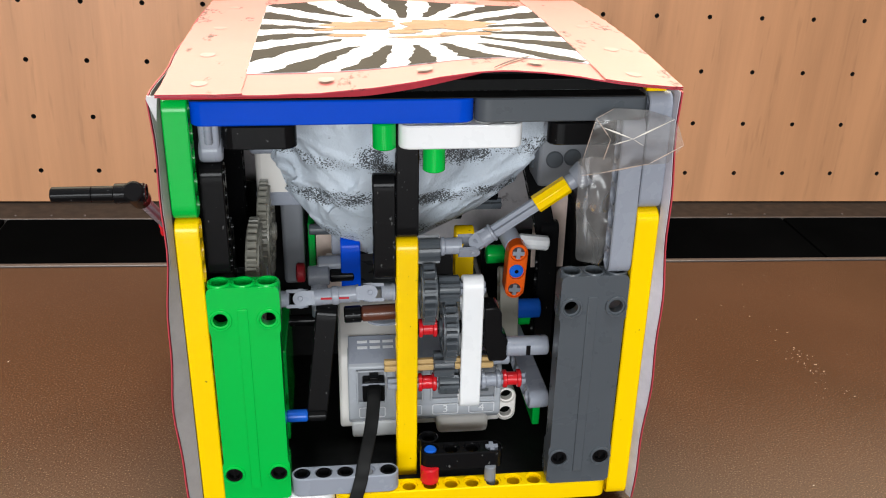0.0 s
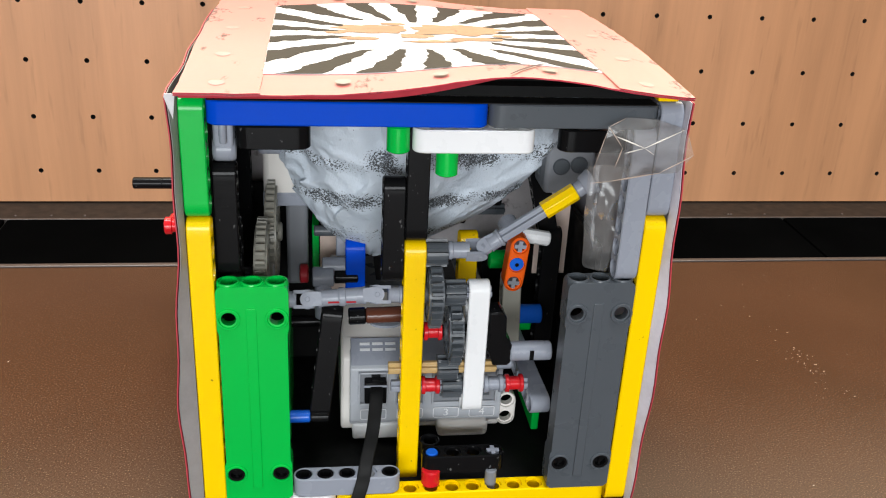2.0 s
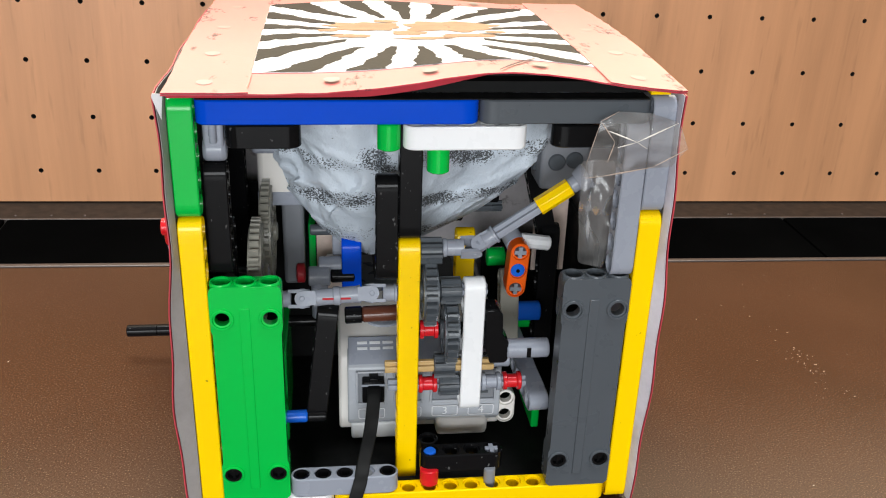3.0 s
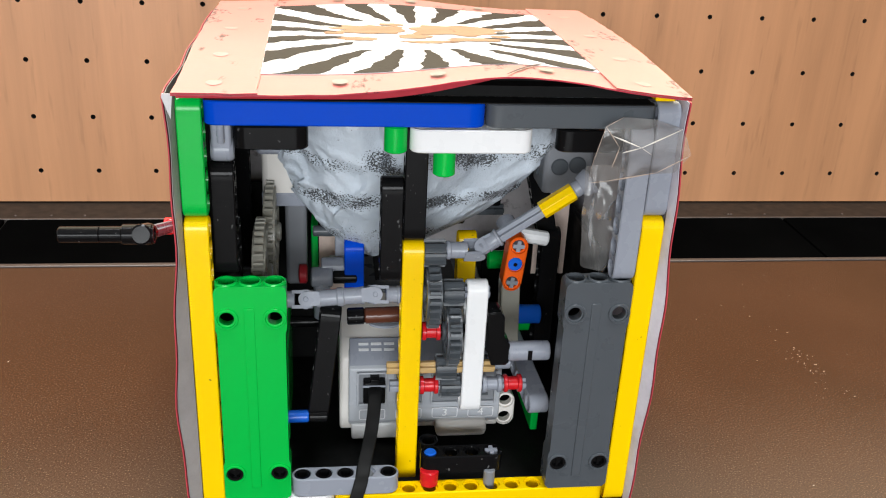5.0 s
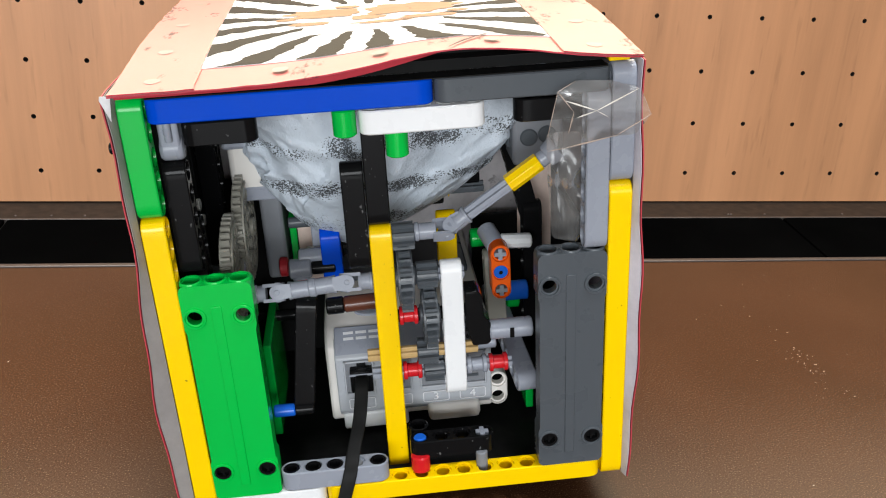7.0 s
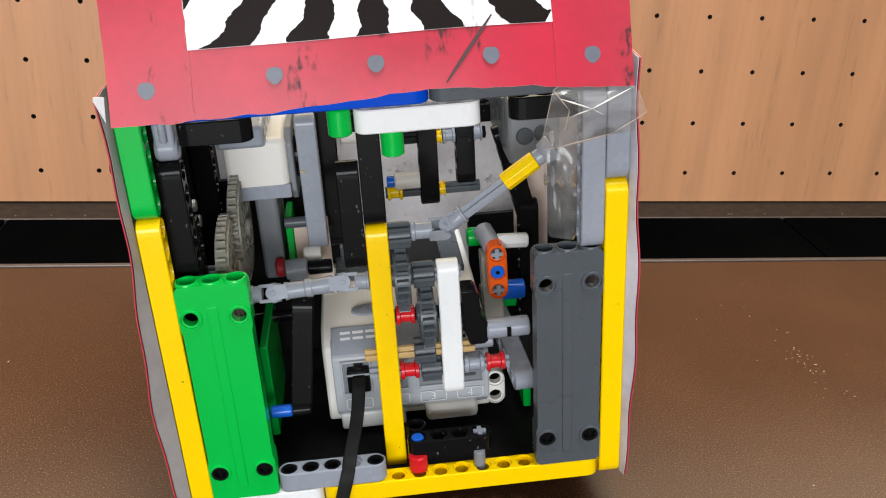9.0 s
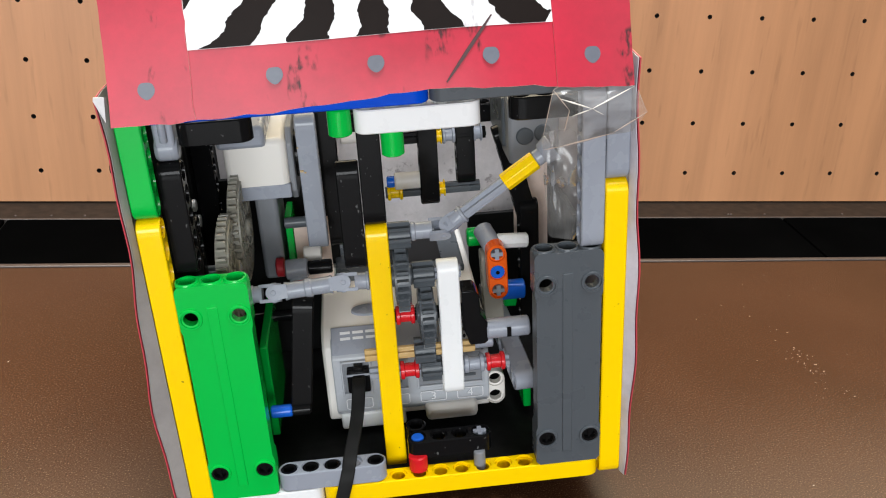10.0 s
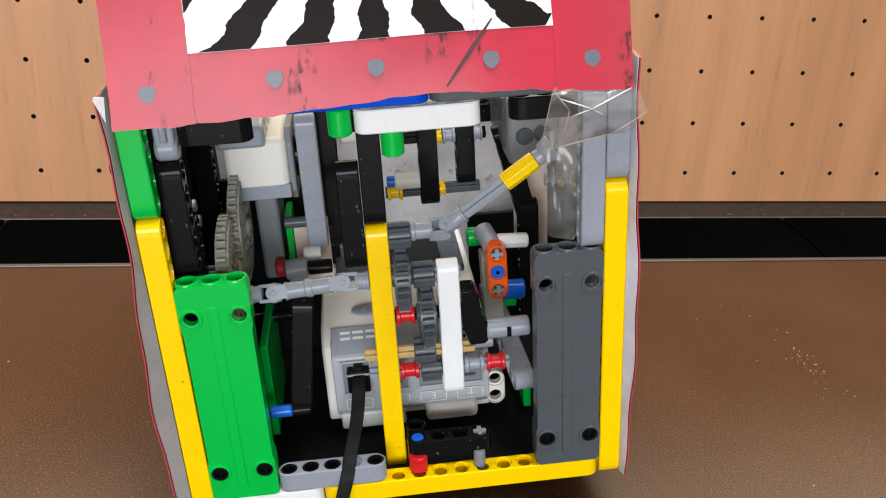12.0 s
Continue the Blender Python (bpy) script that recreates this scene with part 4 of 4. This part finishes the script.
GREYCARD = paper("greyish_card", (0.66, 0.62, 0.63), 0.35, 0.5)
LAVENDER = paper("pale_lining_card", (0.54, 0.51, 0.56), 0.4)
PINKCARD = paper("pale_pink_card", (0.66, 0.52, 0.45), 0.5)
# pale pink colour stands in for reflections in a shiny film
block("card", (-4.7, 9.9, 6.6), (-2.9, 10.0, 10.4), PINKCARD, "pale pinkish sheet behind the motor, its reflection put into the colour", 0)
block("corner_piece", (8.9, 0.3, 20.02), (9.75, 1.0, 20.25), YELLOW, "yellow piece under the lid corner", 0.05)
def side_card(name, x, out, material, label, y0=-0.35, bow=0.3, mid=8.5, spread=6.0, flare=0.0):
    """A card along one side of the box that bows outwards."""
    bm = blank()
    ny, nz = 14, 26
    g = {}
    for s in (0, 1):
        for j in range(ny + 1):
            for k in range(nz + 1):
                y, z = y0 + (16.95 - y0) * j / ny, 0.15 + 20.0 * k / nz
                w = bow * math.exp(-((z - mid) / spread) ** 2) * math.exp(-max(0, y + 0.3) / 3.0) + 0.05 * math.sin(z * 1.3 + y) + 0.04 * math.sin(y * 0.9) + flare * math.exp(-((z - 20.5) / 4.0) ** 2) * (0.7 + 0.15 * math.sin(math.pi * max(0, y) / 17))
                g[s, j, k] = bm.verts.new((x + out * (w + (0.05 if name == "outer_card" else 0.025) * s), y, z))
    for j in range(ny):
        for k in range(nz):
            for s in (0, 1):
                bm.faces.new([g[s, j + a, k + b] for a, b in ((0, 0), (1, 0), (1, 1), (0, 1))])
    for k in range(nz):
        for j in (0, ny):
            bm.faces.new((g[0, j, k], g[0, j, k + 1], g[1, j, k + 1], g[1, j, k]))
    for j in range(ny):
        for k in (0, nz):
            bm.faces.new((g[0, j, k], g[0, j + 1, k], g[1, j + 1, k], g[1, j, k]))
    ob = part(name, bm, material, toy, label)
    if name == "side_card":  # its front edge is folded in against the corner post
        bm = blank()
        prev = None
        for k in range(nz + 1):
            z = 0.15 + 20.0 * k / nz
            w = bow * math.exp(-((z - mid) / spread) ** 2) + 0.05 * math.sin(z * 1.3 + y0) + flare * 0.7 * math.exp(-((z - 20.5) / 4.0) ** 2)
            cur = [bm.verts.new(q) for q in ((x - out * 0.04, 0.02, z), (x + out * w, y0 + 0.02, z), (x + out * w, y0 + 0.06, z), (x - out * 0.04, 0.06, z))]
            if prev:
                for q in range(4):
                    bm.faces.new((prev[q], prev[(q + 1) % 4], cur[(q + 1) % 4], cur[q]))
            prev = cur
        part("folded_edge", bm, material, ob)
    return ob


side_card("side_card", -10.05, -1, SMOKY, "greyish card lining bowed along the side", -0.32, 0.62, 6.0, 7.0, 0.3)
side_card("outer_card", -10.12, -1, REDSIDE, "red card on the outside of the box", -0.35, 0.62, 6.0, 7.0, 0.3)
side_card("side_card", 10.02, 1, LAVENDER, "pale lavender card lining bowed along the side", -0.32, 0.36, 8.5, 7.0)
side_card("outer_card", 10.09, 1, REDSIDE, "red card on the outside of the box", -0.35, 0.36, 8.5, 7.0)
block("back_card", (-10.2, 16.9, 0.2), (10.2, 17.0, 20.1), GREYCARD, "greyish card back", 0)
block("bottom_sheet", (-9.0, 1.05, 0.05), (9.0, 16.8, 0.35), MATTEBLACK, "black sheet along the bottom of the box", 0.05)
bm = blank()
m = axes((-10.0, -0.4, 20.0), (-0.6, -0.3, 0.2), (0.1, 0.1, 1))
prism(bm, [(0, -0.7), (0.4, 0.05), (0.38, 0.2), (0, 0.25)], 0.05, m)
part("card_corner", bm, WHITECARD, toy, "bent white card corner")

# black sheets added to darken the interior along the sides and the lower back
block("shade_sheet", (-9.35, 2.2, 0.4), (-9.05, 7.4, 18.8), MATTEBLACK, "black sheet added to darken the inner side", 0.05)
block("shade_sheet", (-9.35, 8.0, 0.4), (-9.05, 16.5, 19.4), MATTEBLACK, "black sheet added to darken the inner side", 0.05)
block("shade_sheet", (9.0, 6.0, 0.4), (9.3, 16.5, 11.0), MATTEBLACK, "black sheet added to darken the inner side", 0.05)
block("shade_backing", (-8.9, 13.6, 0.4), (-2.6, 13.9, 11.5), MATTEBLACK, "black sheet added to darken the lower back", 0.05)
block("shade_backing", (4.8, 14.0, 0.4), (8.9, 14.3, 8.0), MATTEBLACK, "black sheet added to darken the lower back", 0.05)
beam(toy, (-8.5, 9.0, 8.0), 11, "z", "x", BLACK, "black upright beam")
beam(toy, (-8.0, 6.0, 17.4), 3, "y", "x", BLACK, "black beam")
beam(toy, (-8.5, 2.6, 8.6), 6, "z", "x", BLACK, "black beam with open holes")
block("inner_strip", (-9.04, 10.5, 9.8), (-8.98, 11.25, 18.6), PINKCARD, "pale pinkish card strip in the side frame", 0)
block("inner_strip", (-9.04, 9.75, 9.8), (-8.96, 10.2, 18.6), PINHOLE, "grey strip in the side frame", 0.02)
# cream discs paint the light showing through holes in the side
for y, z in ((7.5, 12.6), (7.1, 11.75), (8.0, 11.6)):
    bm = blank()
    lathe(bm, (-9.06, y, z), (-8.9, y, z), [(0, 0.3), (0.8, 0.3), (1, 0.26)], 16)
    part("pin", bm, CREAM, toy, "cream disc painted as a lit hole in the side")
tube("pin", (-5.75, 9.0, 8.2), (-5.3, 9.0, 8.2), 0.5, DARKRED, "dark red tube")
bm = blank()
rod(bm, (-5.1, 7.2, 8.9), (-4.0, 7.2, 8.9), 0.5, 18)
rod(bm, (-4.55, 7.2, 8.9), (-4.55, 7.2, 6.6), 0.42, 18)
part("pin_connector", bm, LIGHT, toy, "light grey T connector")
tube("axle", (-4.0, 7.2, 8.9), (-2.8, 7.2, 8.9), 0.36, BLACK, "black axle sleeve")
tube("axle", (-8.5, 8.6, 5.6), (-4.6, 8.6, 5.6), 0.3, BLACK, "black axle")

bm = blank()
for x, z, w in ((-5.2, 13.2, 0.16), (-5.0, 13.15, 0.1), (-5.35, 14.4, 0.08)):
    box(bm, (x, 7.93, z), (x + w, 8.0, z + w * 0.6), Matrix.Rotation(0.1, 4, "Y"))
part("crumb", bm, TAN, motor, "tan crumbs stuck to the motor")

block("card", (6.9, 10.4, 7.4), (8.7, 10.5, 13.4), PINKCARD, "pale pinkish card beside the motor", 0)
block("rail_card", (-8.9, 0.06, 19.9), (8.8, 1.0, 19.94), MATTEBLACK, "black card strip on the top rail", 0)
# ---- the tissue bag under the lid, with the parts it is built on ----
def tissue_material():
    m, n, l, b = mat("speckled_tissue", (0.7, 0.72, 0.75), 0.55)
    tc = n.new("ShaderNodeTexCoord")
    mp = n.new("ShaderNodeMapping")
    mp.inputs["Scale"].default_value = (0.25, 0.3, 1.0)
    l.new(tc.outputs["Object"], mp.inputs[0])
    wv = n.new("ShaderNodeTexWave")
    wv.wave_type, wv.bands_direction = "BANDS", "Z"
    wv.inputs["Scale"].default_value, wv.inputs["Distortion"].default_value, wv.inputs["Detail"].default_value, wv.inputs["Detail Scale"].default_value = 17.0, 7.0, 2.0, 1.6
    l.new(mp.outputs[0], wv.inputs[0])
    band = ramp(n, l, wv.outputs["Fac"], [(0.35, grey(0.0)), (0.9, grey(0.25))])
    sp = noise_tex(n, l, 1500, 4, (1, 1, 1.3))
    big = noise_tex(n, l, 75, 3)
    bigr = ramp(n, l, big.outputs[0], [(0.36, grey(0.0)), (0.60, grey(0.22))])
    ad = n.new("ShaderNodeMath")
    ad.operation = "ADD"
    l.new(sp.outputs[0], ad.inputs[0]), l.new(band.outputs[0], ad.inputs[1])
    a2 = n.new("ShaderNodeMath")
    a2.operation = "ADD"
    l.new(ad.outputs[0], a2.inputs[0]), l.new(bigr.outputs[0], a2.inputs[1])
    msk = ramp(n, l, a2.outputs[0], [(0.87, grey(0)), (0.93, grey(1))])
    tone = noise_tex(n, l, 45, 4)
    tn = ramp(n, l, tone.outputs[0], [(0.3, (0.43, 0.485, 0.55)), (0.7, (0.58, 0.64, 0.71))])
    mx = n.new("ShaderNodeMix")
    mx.data_type = "RGBA"
    mx.inputs[7].default_value = (0.045, 0.05, 0.055, 1)
    l.new(msk.outputs[0], mx.inputs[0]), l.new(tn.outputs[0], mx.inputs[6])
    l.new(mx.outputs[2], b.inputs["Base Color"])
    wr = noise_tex(n, l, 160, 6, (1, 1, 1), 0.7)
    bump(n, l, b, wr.outputs[0], 0.75, 0.0016)
    return m


TISSUE = tissue_material()


def bag_surface(a, t):
    """Angle round the bag (0 towards the front) and depth below the lid, 0 to 1."""
    z = 19.4 - 9.9 * t
    k = max(0.0, 1 - t ** 1.9) ** 0.76
    hw, hd = 7.8 * k, 5.1 * k
    cx = 0.5 - 2.6 * t ** 2
    cy = 9.3 - 0.8 * t
    fold = 0.8 * math.sin(a * 7 + 2.0 * t + 1.0) * math.sin(math.pi * min(1, t * 1.05)) * (0.5 + 0.5 * math.sin(a * 3 + 1))
    w = fold + 0.8 * noise.noise((math.sin(a) * 1.7, math.cos(a) * 1.7, t * 2.6)) + 0.32 * noise.noise((math.sin(a) * 5, math.cos(a) * 5, t * 7))
    ridge = 0
    for k in range(5):
        q = noise.noise((math.sin(a) * 2.4 + k * 3.1, math.cos(a) * 2.4, t * 3.2 + 1.7 * k))
        ridge += (0.16 - abs(q)) * (abs(q) < 0.16) * 2.2
    w += ridge * (0.4 + 0.6 * t)
    crease = 0.55 * math.exp(-((math.sin(a) + 0.38 - 0.2 * t) / 0.05) ** 2) * (1 - t)
    f = 1 + (w - crease) / 7
    return Vector((cx + hw * f * math.sin(a), cy - hd * f * math.cos(a), z + 0.25 * w))


bm = blank()
na, nt = 220, 90
rows = []
for j in range(nt + 1):
    rows.append([bm.verts.new(bag_surface(2 * math.pi * i / na, min(0.999, j / nt))) for i in range(na)])
for p, q in zip(rows, rows[1:]):
    for i in range(na):
        bm.faces.new((p[i], p[(i + 1) % na], q[(i + 1) % na], q[i]))
bm.faces.new(rows[-1])
off = Matrix.Translation((0, -HINGE[0], -HINGE[1]))
bmesh.ops.transform(bm, matrix=off, verts=bm.verts)
bag = part("tissue_bag", bm, TISSUE, lid, "crumpled white tissue bag with black speckled bands")


def lid_part(name, bm, material, label):
    bmesh.ops.transform(bm, matrix=off, verts=bm.verts)
    return part(name, bm, material, lid, label)


bm = blank()
liftarm(bm, (-2.95, 7.4, 8.4), 3, "z", "x")
lid_part("beam", bm, BLUE, "blue beam under the bag")
bm = blank()
liftarm(bm, (2.9, 8.6, 8.3), 3, "z", "x")
lid_part("beam", bm, YELLOW, "yellow beam under the bag")
bm = blank()
rod(bm, (-2.5, 5.0, 7.85), (-0.4, 5.0, 7.92), 0.4, 16)
lid_part("axle", bm, BROWN, "ribbed brown axle")
bm = blank()
rod(bm, (-3.35, 5.0, 7.82), (-2.5, 5.0, 7.85), 0.42, 16)
lid_part("axle_cap", bm, BLACK, "black axle cap")
bm = blank()
rod(bm, (-4.6, 7.6, 9.3), (-3.4, 7.6, 9.3), 0.45, 18)
lid_part("connector", bm, LIGHT, "light grey tube connector")

# ---- the crank on the outside ----
AX = (11.27, 9.96)  # the crank's axis: y, z
bm = blank()
lathe(bm, (-10.0, 0, 0), (-12.75, 0, 0), [(0, 0.3), (0.5, 0.3), (0.52, 0.44), (0.58, 0.44), (0.62, 0.34), (0.85, 0.34), (0.87, 0.46), (0.98, 0.46), (1, 0.4)], 22)
rod(bm, (-12.3, 0, 0.2), (-12.3, 0, 1.1), 0.4, 16)
crank = part("crank", bm, RED, toy, "crank with a red hub, grey arm and black handle", at=pose(0, AX[0] * U, AX[1] * U))
bm = blank()
cross_axle(bm, (-12.3, 0, 0.8), (-12.3, 0, 7.7), 0.3, 0.12)
part("arm", bm, LIGHT, crank, "light grey axle arm", bevel=0.03)
bm = blank()
rod(bm, (-12.3, 0, 7.0), (-12.3, 0, 8.7), 0.46, 20)
rod(bm, (-11.85, 0, 8.25), (-13.2, 0, 8.25), 0.45, 20)
lathe(bm, (-11.87, 0, 8.25), (-11.80, 0, 8.25), [(0, 0.4), (1, 0.4), (1, 0.3), (0, 0.3)], 18, hollow=True)
part("elbow", bm, BLACK, crank, "black elbow connector")
bm = blank()
lathe(bm, (-13.1, 0, 8.25), (-15.85, 0, 8.25), [(0, 0.36), (0.36, 0.36), (0.37, 0.31), (0.38, 0.36), (0.98, 0.36), (1, 0.3)], 12)
part("handle", bm, BLACK, crank, "black handle rod")

# ---- clear sticky tape at the corner ----
def tape_material():
    m, n, l, b = mat("clear_tape", (0.9, 0.88, 0.84), 0.1)
    tr = n.new("ShaderNodeBsdfTransparent")
    tr.inputs[0].default_value = (0.90, 0.88, 0.86, 1)
    gl = n.new("ShaderNodeBsdfGlossy")
    gl.inputs["Roughness"].default_value = 0.2
    mixer = n.new("ShaderNodeMixShader")
    gl.inputs["Color"].default_value = (1, 1, 1, 1)
    fr = n.new("ShaderNodeFresnel")
    fr.inputs[0].default_value = 1.4
    wr = noise_tex(n, l, 120, 3)
    bp = n.new("ShaderNodeBump")
    bp.inputs["Strength"].default_value, bp.inputs["Distance"].default_value = 0.25, 0.001
    l.new(wr.outputs[0], bp.inputs["Height"])
    l.new(bp.outputs[0], gl.inputs["Normal"]), l.new(bp.outputs[0], fr.inputs["Normal"])
    l.new(fr.outputs[0], mixer.inputs[0]), l.new(tr.outputs[0], mixer.inputs[1]), l.new(gl.outputs[0], mixer.inputs[2])
    milk = n.new("ShaderNodeBsdfDiffuse")
    milk.inputs[0].default_value = (0.8, 0.78, 0.76, 1)
    haze = ramp(n, l, noise_tex(n, l, 60, 3).outputs[0], [(0.35, grey(0.05)), (0.65, grey(0.20))])
    both = n.new("ShaderNodeMixShader")
    l.new(haze.outputs[0], both.inputs[0]), l.new(mixer.outputs[0], both.inputs[1]), l.new(milk.outputs[0], both.inputs[2])
    l.new(both.outputs[0], n["Material Output"].inputs[0])
    return m


TAPE = tape_material()
# whitish: the highlights along the tape's folds are put into this colour
CREASE = plastic("tape_highlight", (0.7, 0.66, 0.6), 0.2)


def tape(name, corners, nu, nv, amp, label, seed):
    """A crumpled film between four corners."""
    bm = blank()
    a, b, c, d = [Vector(q) for q in corners]
    g = {}
    for i in range(nu + 1):
        for j in range(nv + 1):
            u, v = i / nu, j / nv
            p = (a * (1 - u) + b * u) * (1 - v) + (d * (1 - u) + c * u) * v
            p.y += amp * (noise.noise((u * 3.5, v * 4.5, seed)) * 1.4 - abs(noise.noise((u * 6, v * 6, seed + 5))) * 1.2)
            p.x += 0.3 * amp * noise.noise((u * 4, v * 4, seed + 9))
            g[i, j] = bm.verts.new(p)
    for i in range(nu):
        for j in range(nv):
            bm.faces.new((g[i, j], g[i + 1, j], g[i + 1, j + 1], g[i, j + 1]))
    ob = part(name, bm, TAPE, toy, label)
    sd = ob.modifiers.new("round", "SUBSURF")
    sd.levels = sd.render_levels = 2
    return ob


bm = blank()
hub = bm.verts.new((8.12, -0.95, 18.48))
rim = [bm.verts.new(q) for q in ((6.66, -0.7, 19.25), (7.44, -0.4, 19.56), (8.85, -0.12, 19.4), (9.94, -0.3, 19.07), (10.22, -0.35, 18.57), (10.5, -0.3, 17.97), (9.95, -0.25, 17.19), (9.1, -0.2, 17.1), (7.0, -0.3, 16.75), (6.35, -0.1, 16.7), (6.35, -0.3, 17.34))]
for k in range(len(rim)):
    bm.faces.new((hub, rim[k], rim[(k + 1) % len(rim)]))
bmesh.ops.subdivide_edges(bm, edges=bm.edges[:], cuts=3, use_grid_fill=True)
for v in bm.verts:
    v.co.y += 0.16 * noise.noise((v.co.x * 1.9, v.co.z * 2.2, 4.0))
corner_tape = part("tape", bm, TAPE, toy, "crumpled clear sticky tape over the corner", smooth=False)


def crease(p0, p1, r, material):
    """A thin rod along a fold or edge of the film, thickest in the middle."""
    bm = blank()
    lathe(bm, p0, p1, [(0, r * 0.3), (0.35, r), (0.7, r * 0.8), (1, r * 0.2)], 8)
    part("crease", bm, material, corner_tape, "thin rod for a tape fold's highlight or an edge")


EDGE = plastic("tape_edge", (0.46, 0.36, 0.30), 0.15)
# pale rods paint the bright highlights on the folds
for p0, p1, r in (((6.95, -0.85, 18.91), (8.12, -1.0, 18.48), 0.035), ((8.12, -1.0, 18.48), (9.94, -0.4, 19.07), 0.035), ((7.39, -0.8, 18.19), (8.12, -1.0, 18.48), 0.03), ((8.12, -1.0, 18.48), (8.64, -0.8, 18.13), 0.015)):
    crease(p0, p1, r, CREASE)
for p0, p1, r in (((6.66, -0.72, 19.25), (7.27, -0.85, 18.44), 0.022), ((7.27, -0.85, 18.44), (7.09, -0.7, 17.53), 0.03), ((6.66, -0.72, 19.25), (7.44, -0.42, 19.56), 0.015), ((6.66, -0.72, 19.25), (6.35, -0.3, 17.34), 0.02),
                  ((7.0, -0.4, 16.85), (9.1, -0.42, 17.23), 0.035), ((9.1, -0.42, 17.23), (10.5, -0.35, 17.97), 0.025), ((10.05, -0.4, 18.95), (10.4, -0.4, 18.1), 0.014), ((6.4, -0.2, 16.7), (7.0, -0.4, 16.85), 0.02)):
    crease(p0, p1, r, EDGE)
tape("tape", ((6.55, 1.2, 17.0), (8.0, 1.15, 17.0), (8.1, 1.25, 11.9), (6.9, 1.5, 12.1)), 5, 10, 0.32, "clear film hanging beside the corner", 11)


def motions():
    """The box rocks on its foot, the crank turns, the lid is thrown open."""
    rock = [
        (0.0, 0.04, -0.10, 0.23, 0.28, -1.62, -0.45), (0.5, -0.06, -0.18, 0.73, 0.61, -4.25, -0.64), (1.0, -0.10, -0.16, 0.99, 0.67, -5.77, -0.68),
        (1.5, 0.06, 0.07, 0.35, 0.70, -2.13, 0.14), (2.0, 0.07, -0.03, 0.02, 0.13, 0.10, 0.22), (2.5, 0.07, -0.03, 0.02, 0.13, 0.10, 0.22),
        (3.0, -0.01, -0.16, 0.19, 0.14, -0.88, -0.21), (3.5, -0.01, -0.1, 0.15, 0.1, -0.7, -0.15), (4.3, 0.0, 0.0, 0.02, 0.02, -0.1, 0.0), (5.0, 0, 0, 0, 0, 0, 0), (5.5, 0, 0.03, -0.01, 0.01, -0.02, -0.08),
        (6.0, -0.09, -0.08, 0.12, 0.19, -0.85, -0.57), (6.5, -0.17, -0.11, 0.50, 0.36, -3.10, -0.85), (7.0, -0.33, -0.13, 0.94, 0.55, -5.43, -0.88),
        (7.5, -0.42, -0.17, 0.99, 0.52, -5.68, -0.75), (9.0, -0.44, -0.19, 0.99, 0.50, -5.68, -0.65), (12.0, -0.44, -0.19, 0.99, 0.50, -5.68, -0.65),
    ]
    walk(toy, [(t, pose(x * U, y * U, z * U, a, b, c)) for t, x, y, z, a, b, c in rock])
    swing = [(0.0, 0.0, 0.0), (7.3, 0.0, 0.0), (7.7, 8.0, 0.0), (8.1, 42.0, 0.0), (8.45, 66.0, 0.0), (8.7, 68.0, 0.0), (11.6, 68.0, 0.0), (12.0, 70.0, -0.12)]
    walk(lid, [(t, pose(0, HINGE[0] * U, (HINGE[1] + dz) * U, a)) for t, a, dz in swing])
    turn = [(0.0, 34), (0.3, 48), (0.6, 68), (0.9, 92), (1.2, 126), (1.5, 150), (1.8, 171), (2.1, 192), (2.4, 213), (2.7, 233), (3.0, 250), (3.2, 261), (4.0, 315), (4.8, 366), (5.1, 388), (5.4, 410), (5.7, 434),
            (6.0, 466), (6.2, 483), (6.4, 496), (6.6, 506), (6.8, 517), (7.0, 526), (7.2, 532), (7.6, 535), (12.0, 535)]
    walk(crank, [(t, pose(0, AX[0] * U, AX[1] * U, 90 - a)) for t, a in turn])
    for g, rate, x, y, z in ((G1, 3, 0.48, 2.5, 12.35), (G2, -1, 0.45, 2.5, 10.35), (G3, -1, 1.42, 2.5, 10.35), (G4, 0.333, 1.45, 2.5, 8.35), (G5, -1, 1.25, 2.5, 6.4), (G6, 1, 1.5, 2.5, 5.4), (GA, -1, -7.3, 4.5, 10.45), (GB, 1, -7.0, 7.6, 11.2)):
        rows = []
        for (t, a), (t2, a2) in zip(turn, turn[1:] + turn[-1:]):
            for q in range(4 if t2 > t else 1):
                rows.append((t + (t2 - t) * q / 4, pose(x * U, y * U, z * U, rate * (a + (a2 - a) * q / 4 - 535))))
        walk(g, rows)
    hub_at = Vector((-3.7 * U, 2.5 * U, 10.2 * U))
    twist = [(0.0, 0), (0.5, 50), (1.0, 105), (1.5, 40), (2.0, 20), (2.5, 12), (3.0, 0), (4.0, -70), (5.0, -125), (12.0, -125)]
    for mark in marks:
        walk(mark, [(t, Matrix.Translation(hub_at) @ Matrix.Rotation(radians(a), 4, Vector((1, 0, 0.06))) @ Matrix.Translation(-hub_at)) for t, a in twist])
    lift = [(0.0, -0.07, 1.1), (0.5, 0.01, 0.37), (1.0, -0.02, 0.0), (1.5, -0.2, 1.21), (2.0, -0.29, 1.78), (2.5, -0.34, 1.83), (3.0, -0.05, 1.27), (5.0, -0.3, 1.8), (5.5, -0.35, 1.8), (6.0, -0.09, 1.37), (6.5, -0.01, 0.68), (7.0, 0.0, 0.05), (7.5, 0.0, 0.0), (12.0, 0.0, 0.0)]
    walk(rocker, [(t, pose((rocker_at[0] + dx) * U, rocker_at[1] * U, (rocker_at[2] + dz) * U, 0, 3.6 * dz - 1)) for t, dx, dz in lift])


motions()
